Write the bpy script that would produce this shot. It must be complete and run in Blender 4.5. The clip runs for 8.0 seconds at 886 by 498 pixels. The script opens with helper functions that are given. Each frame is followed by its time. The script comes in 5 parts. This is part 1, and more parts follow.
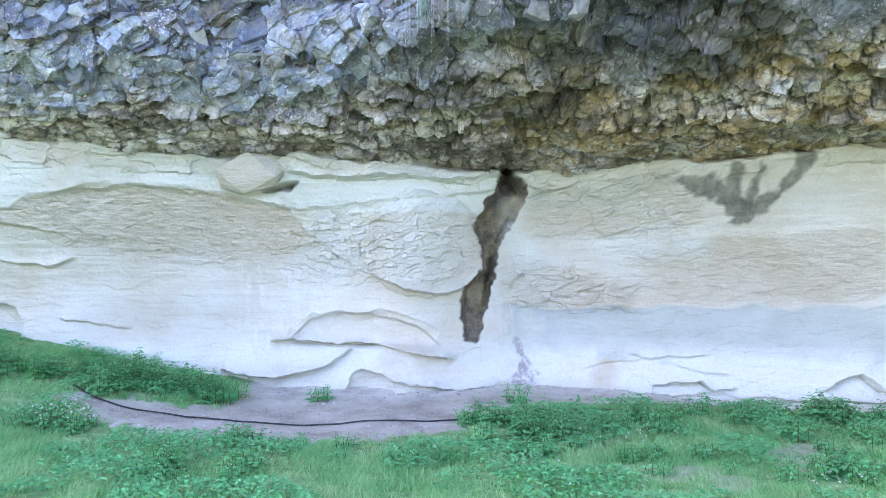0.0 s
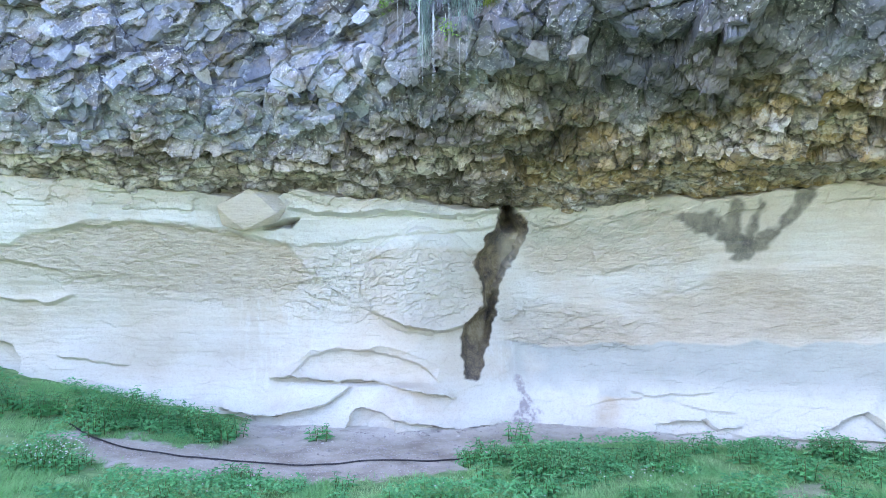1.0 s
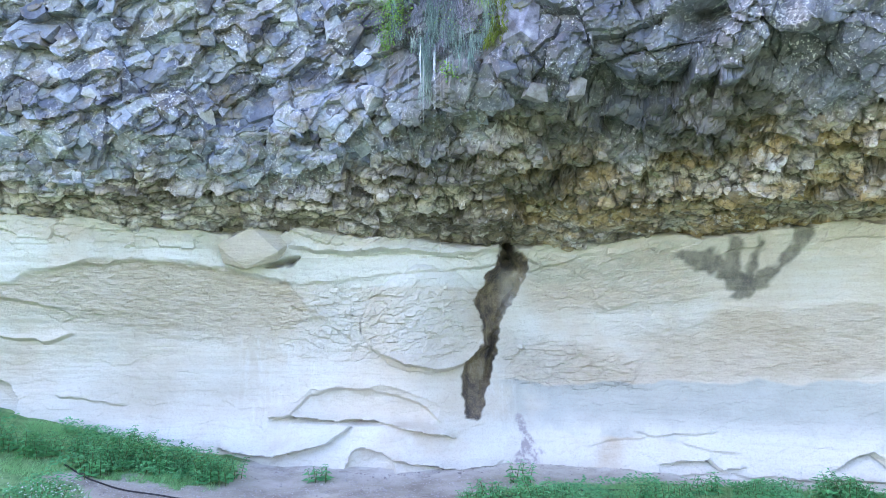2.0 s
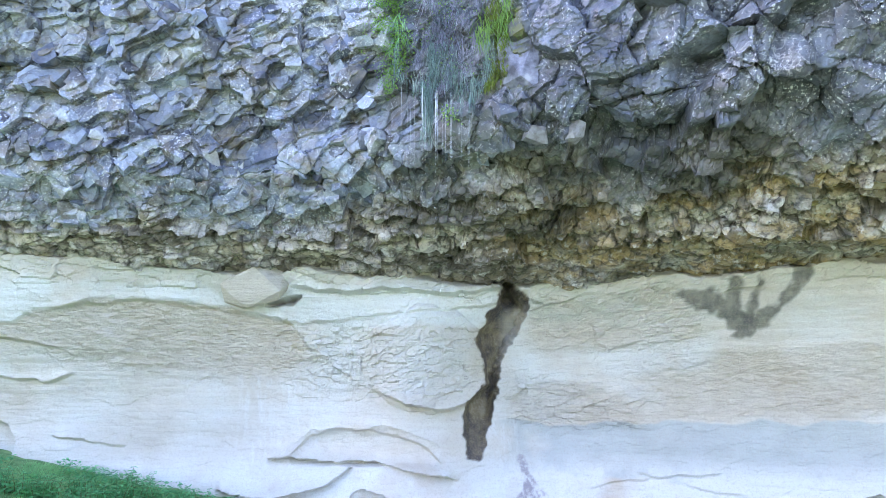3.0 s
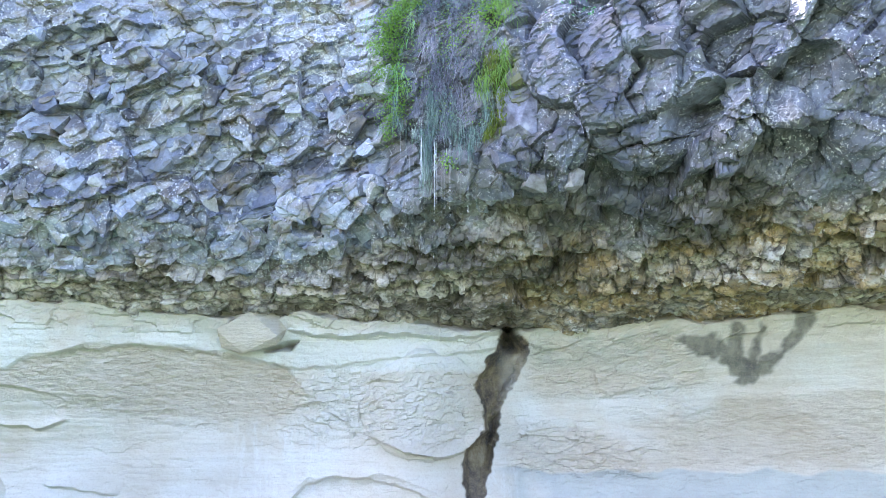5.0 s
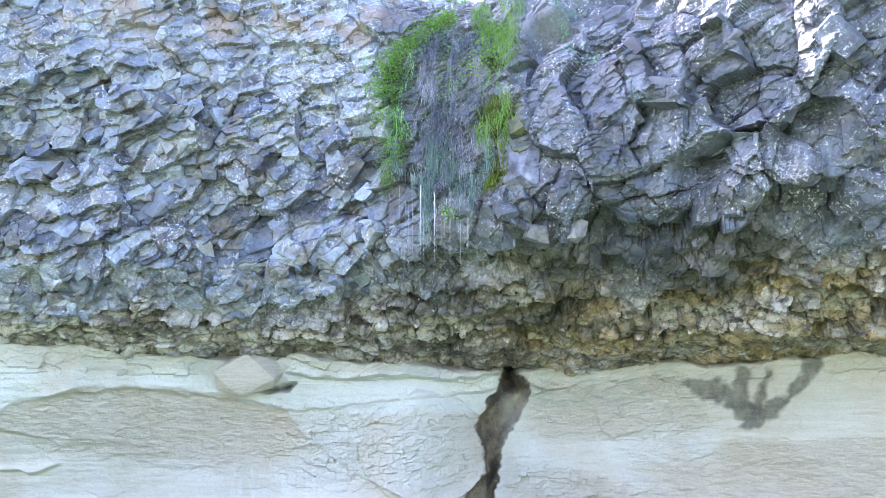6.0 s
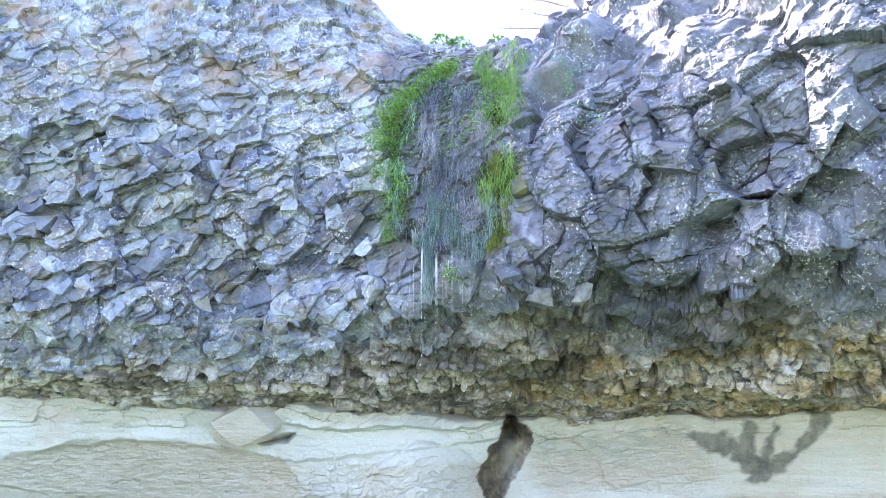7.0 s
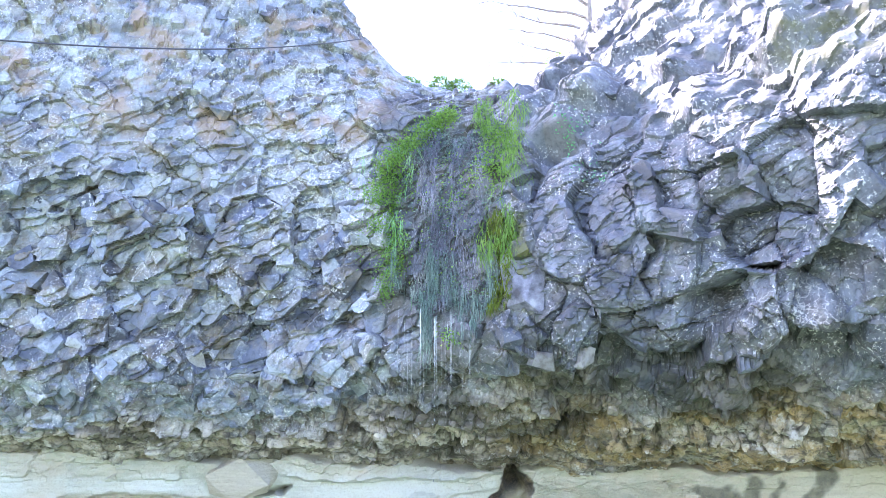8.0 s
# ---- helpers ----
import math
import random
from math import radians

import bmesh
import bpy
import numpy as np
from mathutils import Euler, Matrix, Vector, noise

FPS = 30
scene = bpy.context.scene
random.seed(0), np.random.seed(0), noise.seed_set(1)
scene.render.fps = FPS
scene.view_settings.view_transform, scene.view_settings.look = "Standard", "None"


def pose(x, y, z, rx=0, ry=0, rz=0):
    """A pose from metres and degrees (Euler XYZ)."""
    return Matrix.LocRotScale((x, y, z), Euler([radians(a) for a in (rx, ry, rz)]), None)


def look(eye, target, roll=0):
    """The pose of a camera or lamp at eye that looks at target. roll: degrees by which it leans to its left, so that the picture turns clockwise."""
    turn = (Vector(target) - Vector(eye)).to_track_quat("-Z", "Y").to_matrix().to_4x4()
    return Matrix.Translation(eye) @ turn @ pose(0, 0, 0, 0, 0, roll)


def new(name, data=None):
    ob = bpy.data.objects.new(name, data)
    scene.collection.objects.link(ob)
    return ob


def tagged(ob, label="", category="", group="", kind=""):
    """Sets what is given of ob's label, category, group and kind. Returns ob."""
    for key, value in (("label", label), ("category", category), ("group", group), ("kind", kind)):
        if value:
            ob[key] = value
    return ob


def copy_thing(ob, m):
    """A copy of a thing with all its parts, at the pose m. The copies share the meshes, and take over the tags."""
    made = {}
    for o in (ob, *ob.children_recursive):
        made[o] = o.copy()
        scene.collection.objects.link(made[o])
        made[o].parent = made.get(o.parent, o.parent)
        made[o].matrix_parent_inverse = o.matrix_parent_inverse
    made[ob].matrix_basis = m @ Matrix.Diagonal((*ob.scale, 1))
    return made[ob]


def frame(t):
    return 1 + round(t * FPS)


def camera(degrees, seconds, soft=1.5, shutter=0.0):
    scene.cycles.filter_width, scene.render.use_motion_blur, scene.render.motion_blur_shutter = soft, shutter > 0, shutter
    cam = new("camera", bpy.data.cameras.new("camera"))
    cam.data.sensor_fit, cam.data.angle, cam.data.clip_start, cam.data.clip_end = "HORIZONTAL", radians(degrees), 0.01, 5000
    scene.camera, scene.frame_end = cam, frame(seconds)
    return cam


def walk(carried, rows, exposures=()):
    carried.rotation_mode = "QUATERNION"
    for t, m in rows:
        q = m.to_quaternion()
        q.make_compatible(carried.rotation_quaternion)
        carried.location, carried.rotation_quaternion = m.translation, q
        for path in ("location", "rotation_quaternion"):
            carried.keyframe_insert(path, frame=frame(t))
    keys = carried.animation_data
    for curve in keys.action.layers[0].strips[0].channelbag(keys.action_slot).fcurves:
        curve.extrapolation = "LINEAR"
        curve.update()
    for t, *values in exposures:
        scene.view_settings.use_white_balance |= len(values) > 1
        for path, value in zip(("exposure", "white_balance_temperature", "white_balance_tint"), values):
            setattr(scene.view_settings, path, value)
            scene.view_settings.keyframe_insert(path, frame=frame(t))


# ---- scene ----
cam = camera(66.1, 8.0, 0.8)
METRES, EYE, TILT, LEAN, TURN = 3.3, 2.85, 1.0, 0.0, 0.0
ROWS = [
    (0.0, 0.0, 0.0, 0.0, 0.0, 0.0, -0.0),
    (0.5, -0.0034, 0.0012, -0.0023, -0.02, 1.55, -0.0),
    (1.0, -0.0079, 0.004, 0.0007, -0.05, 3.07, 0.01),
    (1.5, -0.0108, 0.0025, 0.0028, -0.08, 4.62, 0.04),
    (3.0, -0.0245, -0.0311, 0.0271, -0.12, 9.17, 0.07),
    (3.5, -0.0257, -0.0353, 0.0284, -0.14, 10.7, 0.08),
    (4.0, -0.0249, -0.0381, 0.0324, -0.15, 11.71, 0.09),
    (4.5, -0.0223, -0.0327, 0.0467, -0.16, 11.78, 0.07),
    (6.0, -0.0179, -0.0029, 0.3679, -0.13, 11.91, 0.03),
    (6.5, -0.0226, 0.0021, 0.5138, -0.15, 11.97, 0.02),
    (7.0, -0.0277, 0.0059, 0.6662, -0.16, 12.02, 0.02),
    (7.5, -0.0289, 0.0147, 0.8152, -0.18, 12.08, 0.01),
    (8.0, -0.0248, 0.0177, 0.9607, -0.19, 12.13, 0.01),
]
walk(cam, [(t, pose(0, 0, EYE, TILT, LEAN, TURN) @ pose(METRES * x, METRES * y, METRES * z, 90 + pitch, roll, yaw)) for t, x, y, z, yaw, pitch, roll in ROWS],
     [(0.0, 2.82, 6080, 30), (4.5, 2.80, 6080, 30), (8.0, 2.87, 6080, 30)])

# ---- light: open shade under a cliff, the sun behind and to the left of it ----
SUN = Vector((-0.695, 0.25, 0.67)).normalized()
world = bpy.data.worlds.new("sky")
scene.world = world
world.use_nodes = True
sky = world.node_tree.nodes.new("ShaderNodeTexSky")
sky.sky_type, sky.sun_disc = "NISHITA", False
sky.sun_elevation, sky.sun_rotation = math.asin(SUN.z), math.atan2(SUN.x, SUN.y)
sky.air_density, sky.dust_density, sky.ozone_density = 1.0, 2.0, 1.0
world.node_tree.nodes["Background"].inputs["Strength"].default_value = 0.15
world.node_tree.links.new(sky.outputs[0], world.node_tree.nodes["Background"].inputs["Color"])
sun = new("sun", bpy.data.lights.new("sun", "SUN"))
sun.data.energy, sun.data.angle, sun.data.color = 4.0, radians(0.53), (1.0, 0.95, 0.86)
sun.matrix_world = look(SUN * 40, (0, 0, 0))


# ---- materials ----
def material(name, rough=0.9, bump=0.3, bump_scale=60.0, spec=0.3):
    """An empty rock or plant material: nodes, the shader, and its fine relief."""
    m = bpy.data.materials.new(name)
    m.use_nodes = True
    nt = m.node_tree
    b = nt.nodes["Principled BSDF"]
    b.inputs["Roughness"].default_value = rough
    b.inputs["Specular IOR Level"].default_value = spec
    if bump:
        n = node(nt, "ShaderNodeTexNoise", Scale=bump_scale, Detail=6.0, Roughness=0.65)
        co = nt.nodes.new("ShaderNodeTexCoord")
        nt.links.new(co.outputs["Object"], n.inputs["Vector"])
        bp = node(nt, "ShaderNodeBump", Strength=bump, Distance=0.02)
        nt.links.new(n.outputs[0], bp.inputs["Height"])
        nt.links.new(bp.outputs[0], b.inputs["Normal"])
    return m, nt, b


def node(nt, kind, **values):
    n = nt.nodes.new(kind)
    for k, v in values.items():
        n.inputs[k].default_value = v
    return n


def texture(nt, kind="noise", scale=1.0, stretch=(1, 1, 1), detail=5.0, rough=0.6, turn=(0, 0, 0), warp=0.0):
    """A noise, or a Voronoi's distance to its edges, in metres of the place."""
    co = nt.nodes.new("ShaderNodeNewGeometry")
    mp = nt.nodes.new("ShaderNodeMapping")
    mp.inputs["Scale"].default_value, mp.inputs["Rotation"].default_value = stretch, turn
    nt.links.new(co.outputs["Position"], mp.inputs["Vector"])
    vec = mp.outputs[0]
    if warp:
        w = node(nt, "ShaderNodeTexNoise", Scale=scale * 1.3, Detail=3.0)
        nt.links.new(vec, w.inputs["Vector"])
        mx = nt.nodes.new("ShaderNodeVectorMath")
        mx.operation = "MULTIPLY_ADD"
        mx.inputs[1].default_value = (warp, warp, warp)
        nt.links.new(w.outputs["Color"], mx.inputs[0])
        nt.links.new(vec, mx.inputs[2])
        vec = mx.outputs[0]
    if kind == "edges":
        n = node(nt, "ShaderNodeTexVoronoi", Scale=scale)
        n.feature = "DISTANCE_TO_EDGE"
    else:
        n = node(nt, "ShaderNodeTexNoise", Scale=scale, Detail=detail, Roughness=rough)
    nt.links.new(vec, n.inputs["Vector"])
    return n.outputs[0]


def ramp(nt, value, *stops):
    r = nt.nodes.new("ShaderNodeValToRGB")
    e = r.color_ramp.elements
    while len(e) < len(stops):
        e.new(0.5)
    for i, (p, c) in enumerate(stops):
        e[i].position = p
        e[i].color = (*c, 1) if isinstance(c, tuple) else (c, c, c, 1)
    nt.links.new(value, r.inputs[0])
    return r.outputs[0]


def mix(nt, fac, a, b, kind="MIX"):
    m = nt.nodes.new("ShaderNodeMix")
    m.data_type, m.blend_type = "RGBA", kind
    for s, v in ((0, fac), (6, a), (7, b)):
        if isinstance(v, (int, float)):
            m.inputs[s].default_value = v
        elif isinstance(v, tuple):
            m.inputs[s].default_value = (*v, 1)
        else:
            nt.links.new(v, m.inputs[s])
    return m.outputs[2]


def times(nt, a, b):
    m = nt.nodes.new("ShaderNodeMath")
    m.operation, m.use_clamp = "MULTIPLY", True
    for i, v in enumerate((a, b)):
        if isinstance(v, (int, float)):
            m.inputs[i].default_value = v
        else:
            nt.links.new(v, m.inputs[i])
    return m.outputs[0]


def attr(nt, name):
    a = nt.nodes.new("ShaderNodeAttribute")
    a.attribute_name = name
    return a.outputs["Fac"]


def basalt_material(name, by_object=False):
    """by_object: for single blocks of the blue-grey wall, each with a tone of its own."""
    m, nt, b = material(name, 0.62, 0, 30.0, 0.4)
    fine = texture(nt, scale=7.0, detail=9.0, rough=0.62)
    bp = node(nt, "ShaderNodeBump", Strength=0.6, Distance=0.05)
    nt.links.new(fine, bp.inputs["Height"])
    nt.links.new(bp.outputs[0], b.inputs["Normal"])
    cell = nt.nodes.new("ShaderNodeObjectInfo").outputs["Random"] if by_object else attr(nt, "cell")
    if by_object:
        many = nt.nodes.new("ShaderNodeMath")
        many.operation = "MULTIPLY"
        many.inputs[1].default_value = 7.31
        nt.links.new(cell, many.inputs[0])
        part_of = nt.nodes.new("ShaderNodeMath")
        part_of.operation = "FRACT"
        nt.links.new(many.outputs[0], part_of.inputs[0])
        hue = part_of.outputs[0]
    else:
        hue = attr(nt, "hue")
    steep = attr(nt, "purple")
    col = ramp(nt, cell, (0.05, (0.045, 0.050, 0.068)), (0.3, (0.125, 0.142, 0.183)), (0.6, (0.245, 0.273, 0.328)), (0.95, (0.45, 0.49, 0.535)))
    tint = ramp(nt, hue, (0.0, (0.74, 0.81, 1.0)), (0.3, (0.88, 0.93, 1.0)), (0.55, (0.98, 0.99, 0.98)), (0.8, (1.0, 0.94, 0.83)), (1.0, (0.95, 0.84, 0.70)))
    col = mix(nt, 0.85, col, tint, "MULTIPLY")
    col = mix(nt, 1.0, col, ramp(nt, texture(nt, scale=3.8, detail=8.0, rough=0.64, turn=(0.4, 0.9, 0.2)), (0.36, 0.55), (0.5, 0.95), (0.64, 1.0)), "MULTIPLY")
    # weathered skin, pale bloom and brown film in broad patches
    col = mix(nt, ramp(nt, texture(nt, scale=1.5, detail=7.0, rough=0.6), (0.46, 0.0), (0.68, 0.42)), col, (0.40, 0.445, 0.55))
    col = mix(nt, ramp(nt, texture(nt, scale=2.6, detail=7.0, rough=0.6), (0.51, 0.0), (0.66, 0.65)), col, (0.24, 0.205, 0.155))
    frost = ramp(nt, texture(nt, scale=2.3, detail=9.0, rough=0.68), (0.56, 0.0), (0.66, 0.55))
    col = mix(nt, frost, col, (0.52, 0.59, 0.69))
    # mineral crust in the joints: whitish here, brown there
    seam = attr(nt, "seam")
    col = mix(nt, times(nt, seam, ramp(nt, texture(nt, scale=2.4, detail=6.0), (0.46, 0.0), (0.58, 0.75))), col, (0.66, 0.68, 0.71))
    col = mix(nt, times(nt, seam, ramp(nt, texture(nt, scale=1.9, detail=6.0, turn=(2, 1, 0)), (0.48, 0.0), (0.60, 0.8))), col, (0.19, 0.15, 0.085))
    # purple-brown rock of the steep wall
    col = mix(nt, times(nt, steep, ramp(nt, texture(nt, scale=1.1), (0.3, 0.65), (0.7, 1.0))), col, mix(nt, 0.80, col, (0.066, 0.074, 0.096)))
    col = mix(nt, times(nt, steep, ramp(nt, texture(nt, scale=2.2, stretch=(1, 1, 0.5), detail=7.0), (0.52, 0.0), (0.66, 0.6))), col, (0.265, 0.305, 0.37))
    grit = texture(nt, scale=15.0, detail=9.0, rough=0.7)
    col = mix(nt, 1.0, col, ramp(nt, grit, (0.30, 0.55), (0.5, 0.97), (0.68, 1.0)), "MULTIPLY")
    # pale lichen: spots in colonies, a net of veins on the high wall
    spot = ramp(nt, texture(nt, scale=21.0, detail=8.0, rough=0.72), (0.56, 0.0), (0.60, 1.0))
    spot = times(nt, spot, ramp(nt, texture(nt, scale=1.2, detail=5.0, rough=0.65), (0.45, 0.0), (0.56, 1.0)))
    col = mix(nt, times(nt, spot, 0.85), col, (0.72, 0.74, 0.78))
    vein = ramp(nt, texture(nt, "edges", scale=3.6, warp=0.55), (0.0, 1.0), (0.018, 0.8), (0.05, 0.0))
    vein = times(nt, times(nt, vein, ramp(nt, texture(nt, scale=7.0, detail=8.0), (0.36, 0.0), (0.46, 1.0))), attr(nt, "lichen"))
    col = mix(nt, times(nt, vein, 0.7), col, (0.76, 0.77, 0.75))
    bloom = times(nt, attr(nt, "lichen"), ramp(nt, texture(nt, scale=5.0, detail=9.0, rough=0.75), (0.48, 0.0), (0.60, 0.32)))
    col = mix(nt, bloom, col, (0.62, 0.63, 0.62))
    rust = times(nt, ramp(nt, texture(nt, scale=1.3, detail=6.0), (0.52, 0.0), (0.64, 0.75)), attr(nt, "rust"))
    col = mix(nt, rust, col, (0.36, 0.27, 0.21))
    # the tan, bedded underside
    earth = ramp(nt, cell, (0.08, (0.20, 0.165, 0.115)), (0.34, (0.40, 0.35, 0.27)), (0.6, (0.60, 0.555, 0.47)), (0.92, (0.76, 0.73, 0.68)))
    earth = mix(nt, ramp(nt, texture(nt, scale=1.9, stretch=(0.8, 0.8, 1.3), detail=7.0, rough=0.62), (0.52, 0.0), (0.64, 0.7)), earth, mix(nt, cell, (0.19, 0.19, 0.20), (0.56, 0.57, 0.59)))
    earth = mix(nt, times(nt, attr(nt, "ochre"), ramp(nt, texture(nt, scale=1.7, stretch=(0.7, 0.7, 1.4), detail=7.0), (0.42, 0.0), (0.56, 0.9))), earth, mix(nt, cell, (0.25, 0.165, 0.05), (0.50, 0.37, 0.16)))
    earth = mix(nt, ramp(nt, texture(nt, scale=2.6, stretch=(0.8, 0.8, 1.6), detail=8.0, rough=0.66), (0.55, 0.0), (0.63, 0.85)), earth, (0.07, 0.062, 0.052))
    earth = mix(nt, ramp(nt, texture(nt, scale=0.8, stretch=(0.6, 0.6, 1.8), detail=8.0, rough=0.62), (0.50, 0.0), (0.60, 0.75)), earth, (0.10, 0.09, 0.062))
    earth = mix(nt, times(nt, ramp(nt, texture(nt, scale=5.0, detail=9.0, rough=0.7), (0.55, 0.0), (0.62, 1.0)), 0.6), earth, (0.70, 0.69, 0.66))
    earth = mix(nt, 1.0, earth, ramp(nt, grit, (0.33, 0.35), (0.47, 0.9), (0.6, 1.0)), "MULTIPLY")
    # crevices between the beds coloured dark, standing for the shade inside them
    earth = mix(nt, times(nt, seam, 0.85), earth, (0.05, 0.043, 0.028))
    col = mix(nt, attr(nt, "tan"), col, earth)
    # wet rock darkens, and so does the shade painted under the overhang
    col = mix(nt, attr(nt, "wet_shade"), col, mix(nt, 0.64, col, (0.020, 0.020, 0.016)))
    green = times(nt, attr(nt, "moss"), ramp(nt, texture(nt, scale=5.0, detail=9.0, rough=0.7), (0.42, 0.0), (0.56, 1.0)))
    col = mix(nt, green, col, (0.12, 0.125, 0.03))
    nt.links.new(col, b.inputs["Base Color"])
    rough = nt.nodes.new("ShaderNodeMapRange")
    rough.inputs["To Min"].default_value, rough.inputs["To Max"].default_value = 0.5, 0.28
    nt.links.new(attr(nt, "wet_shade"), rough.inputs["Value"])
    nt.links.new(rough.outputs[0], b.inputs["Roughness"])
    return m


def sandstone_material(name):
    m, nt, b = material(name, 0.92, 0, 38.0, 0.2)
    fine = texture(nt, scale=6.0, stretch=(0.7, 1, 2.0), detail=10.0, rough=0.68)
    bp = node(nt, "ShaderNodeBump", Distance=0.09)
    nt.links.new(fine, bp.inputs["Height"])
    nt.links.new(ramp(nt, attr(nt, "rough"), (0.0, 0.36), (0.3, 0.75), (1.0, 1.0)), bp.inputs["Strength"])
    nt.links.new(bp.outputs[0], b.inputs["Normal"])
    big = texture(nt, scale=0.55, detail=5.0)
    col = ramp(nt, big, (0.32, (0.50, 0.44, 0.35)), (0.5, (0.61, 0.57, 0.50)), (0.68, (0.64, 0.635, 0.595)))
    bed = texture(nt, scale=2.2, stretch=(0.35, 0.35, 4.5), detail=8.0, rough=0.65)
    col = mix(nt, ramp(nt, bed, (0.35, 0.3), (0.6, 0.0)), col, (0.52, 0.45, 0.35))
    # rough cross-bedded rock is tanner
    ribs = texture(nt, scale=3.0, stretch=(1.2, 1.0, 9.0), turn=(0, 0.32, 0), detail=6.0)
    tan = mix(nt, ramp(nt, ribs, (0.40, 0.0), (0.60, 1.0)), (0.49, 0.41, 0.29), (0.70, 0.62, 0.49))
    col = mix(nt, times(nt, attr(nt, "rough"), 0.52), col, tan)
    # smooth limewashed-looking band, salt bloom, green film
    col = mix(nt, times(nt, attr(nt, "smooth"), 0.85), col, mix(nt, ramp(nt, texture(nt, scale=1.6, detail=6.0), (0.4, 0.0), (0.6, 1.0)), (0.385, 0.415, 0.405), (0.435, 0.468, 0.455)))
    bloom = ramp(nt, texture(nt, scale=1.0, stretch=(1.0, 1.0, 0.8), detail=7.0), (0.30, 0.0), (0.52, 1.0))
    col = mix(nt, times(nt, attr(nt, "bloom"), bloom), col, (0.655, 0.66, 0.625))
    runs = ramp(nt, texture(nt, scale=3.4, stretch=(2.6, 2.6, 0.3), detail=6.0), (0.48, 0.0), (0.70, 0.45))
    col = mix(nt, times(nt, runs, attr(nt, "runs")), col, (0.70, 0.72, 0.73))
    film = times(nt, attr(nt, "green"), ramp(nt, texture(nt, scale=1.5, detail=6.0), (0.40, 0.0), (0.62, 0.7)))
    col = mix(nt, film, col, (0.46, 0.47, 0.39))
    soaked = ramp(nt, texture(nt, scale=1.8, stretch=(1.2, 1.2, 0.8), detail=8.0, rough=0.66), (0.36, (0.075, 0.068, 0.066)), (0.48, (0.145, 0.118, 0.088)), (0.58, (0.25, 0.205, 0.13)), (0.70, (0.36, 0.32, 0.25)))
    col = mix(nt, attr(nt, "wet_shade"), col, soaked)
    damp_shade = ramp(nt, texture(nt, scale=3.0, stretch=(1.5, 1.5, 0.6), detail=7.0), (0.38, (0.10, 0.097, 0.088)), (0.6, (0.215, 0.21, 0.165)))
    col = mix(nt, times(nt, attr(nt, "damp_shade"), 0.95), col, damp_shade)
    col = mix(nt, times(nt, attr(nt, "stain"), ramp(nt, texture(nt, scale=8.0, detail=6.0), (0.4, 0.2), (0.55, 1.0))), col, (0.34, 0.31, 0.33))
    speck = ramp(nt, texture(nt, scale=26.0, detail=8.0, rough=0.75), (0.36, 0.35), (0.5, 0.0))
    col = mix(nt, speck, col, (0.38, 0.32, 0.24))
    col = mix(nt, 1.0, col, (0.985, 1.0, 0.96), "MULTIPLY")
    nt.links.new(col, b.inputs["Base Color"])
    return m


def plain_material(name, stops, scale=3.0, rough=0.8, bump=0.2, spec=0.3, through_light=0.0, metal=0.0, vary=(0.62, 1.0)):
    """A colour that wanders between stops, and from piece to piece."""
    m, nt, b = material(name, rough, bump, 40.0, spec)
    col = ramp(nt, texture(nt, scale=scale, detail=6.0), *stops)
    isl = nt.nodes.new("ShaderNodeNewGeometry").outputs["Random Per Island"]
    hs = nt.nodes.new("ShaderNodeHueSaturation")
    nt.links.new(col, hs.inputs["Color"])
    nt.links.new(ramp(nt, isl, (0.0, vary[0]), (1.0, vary[1])), hs.inputs["Value"])
    nt.links.new(hs.outputs[0], b.inputs["Base Color"])
    b.inputs["Metallic"].default_value = metal
    if through_light:
        tr = nt.nodes.new("ShaderNodeBsdfTranslucent")
        nt.links.new(hs.outputs[0], tr.inputs["Color"])
        mx = nt.nodes.new("ShaderNodeMixShader")
        mx.inputs[0].default_value = through_light
        nt.links.new(b.outputs[0], mx.inputs[1])
        nt.links.new(tr.outputs[0], mx.inputs[2])
        nt.links.new(mx.outputs[0], nt.nodes["Material Output"].inputs["Surface"])
    return m


BASALT = basalt_material("basalt")
BASALT_BLOCK = basalt_material("basalt_block", True)
SAND = sandstone_material("sandstone")
GRASS = plain_material("grass", ((0.3, (0.19, 0.52, 0.20)), (0.5, (0.30, 0.63, 0.26)), (0.7, (0.47, 0.68, 0.34))), 1.2, 0.6, 0, 0.3, 0.4, vary=(0.7, 1.0))
LEAF = plain_material("leaf", ((0.3, (0.11, 0.45, 0.17)), (0.6, (0.19, 0.58, 0.24)), (0.75, (0.30, 0.63, 0.28))), 2.0, 0.5, 0, 0.4, 0.35, vary=(0.6, 1.0))
BRIGHT = plain_material("bright_leaf", ((0.3, (0.20, 0.44, 0.08)), (0.6, (0.32, 0.56, 0.11)), (0.75, (0.44, 0.62, 0.16))), 2.0, 0.5, 0, 0.4, 0.55, vary=(0.5, 1.0))
STEM = plain_material("stem", ((0.3, (0.10, 0.15, 0.05)), (0.7, (0.16, 0.2, 0.07))), 4.0, 0.6, 0)
DEAD = plain_material("dead_strand", ((0.35, (0.12, 0.13, 0.17)), (0.5, (0.25, 0.27, 0.345)), (0.65, (0.48, 0.475, 0.52))), 1.5, 0.8, 0, vary=(0.2, 1.0))
BLUEGRASS = plain_material("wet_strand", ((0.35, (0.12, 0.22, 0.20)), (0.5, (0.24, 0.38, 0.32)), (0.68, (0.48, 0.58, 0.50))), 1.5, 0.6, 0, 0.3, 0.2, vary=(0.2, 1.0))
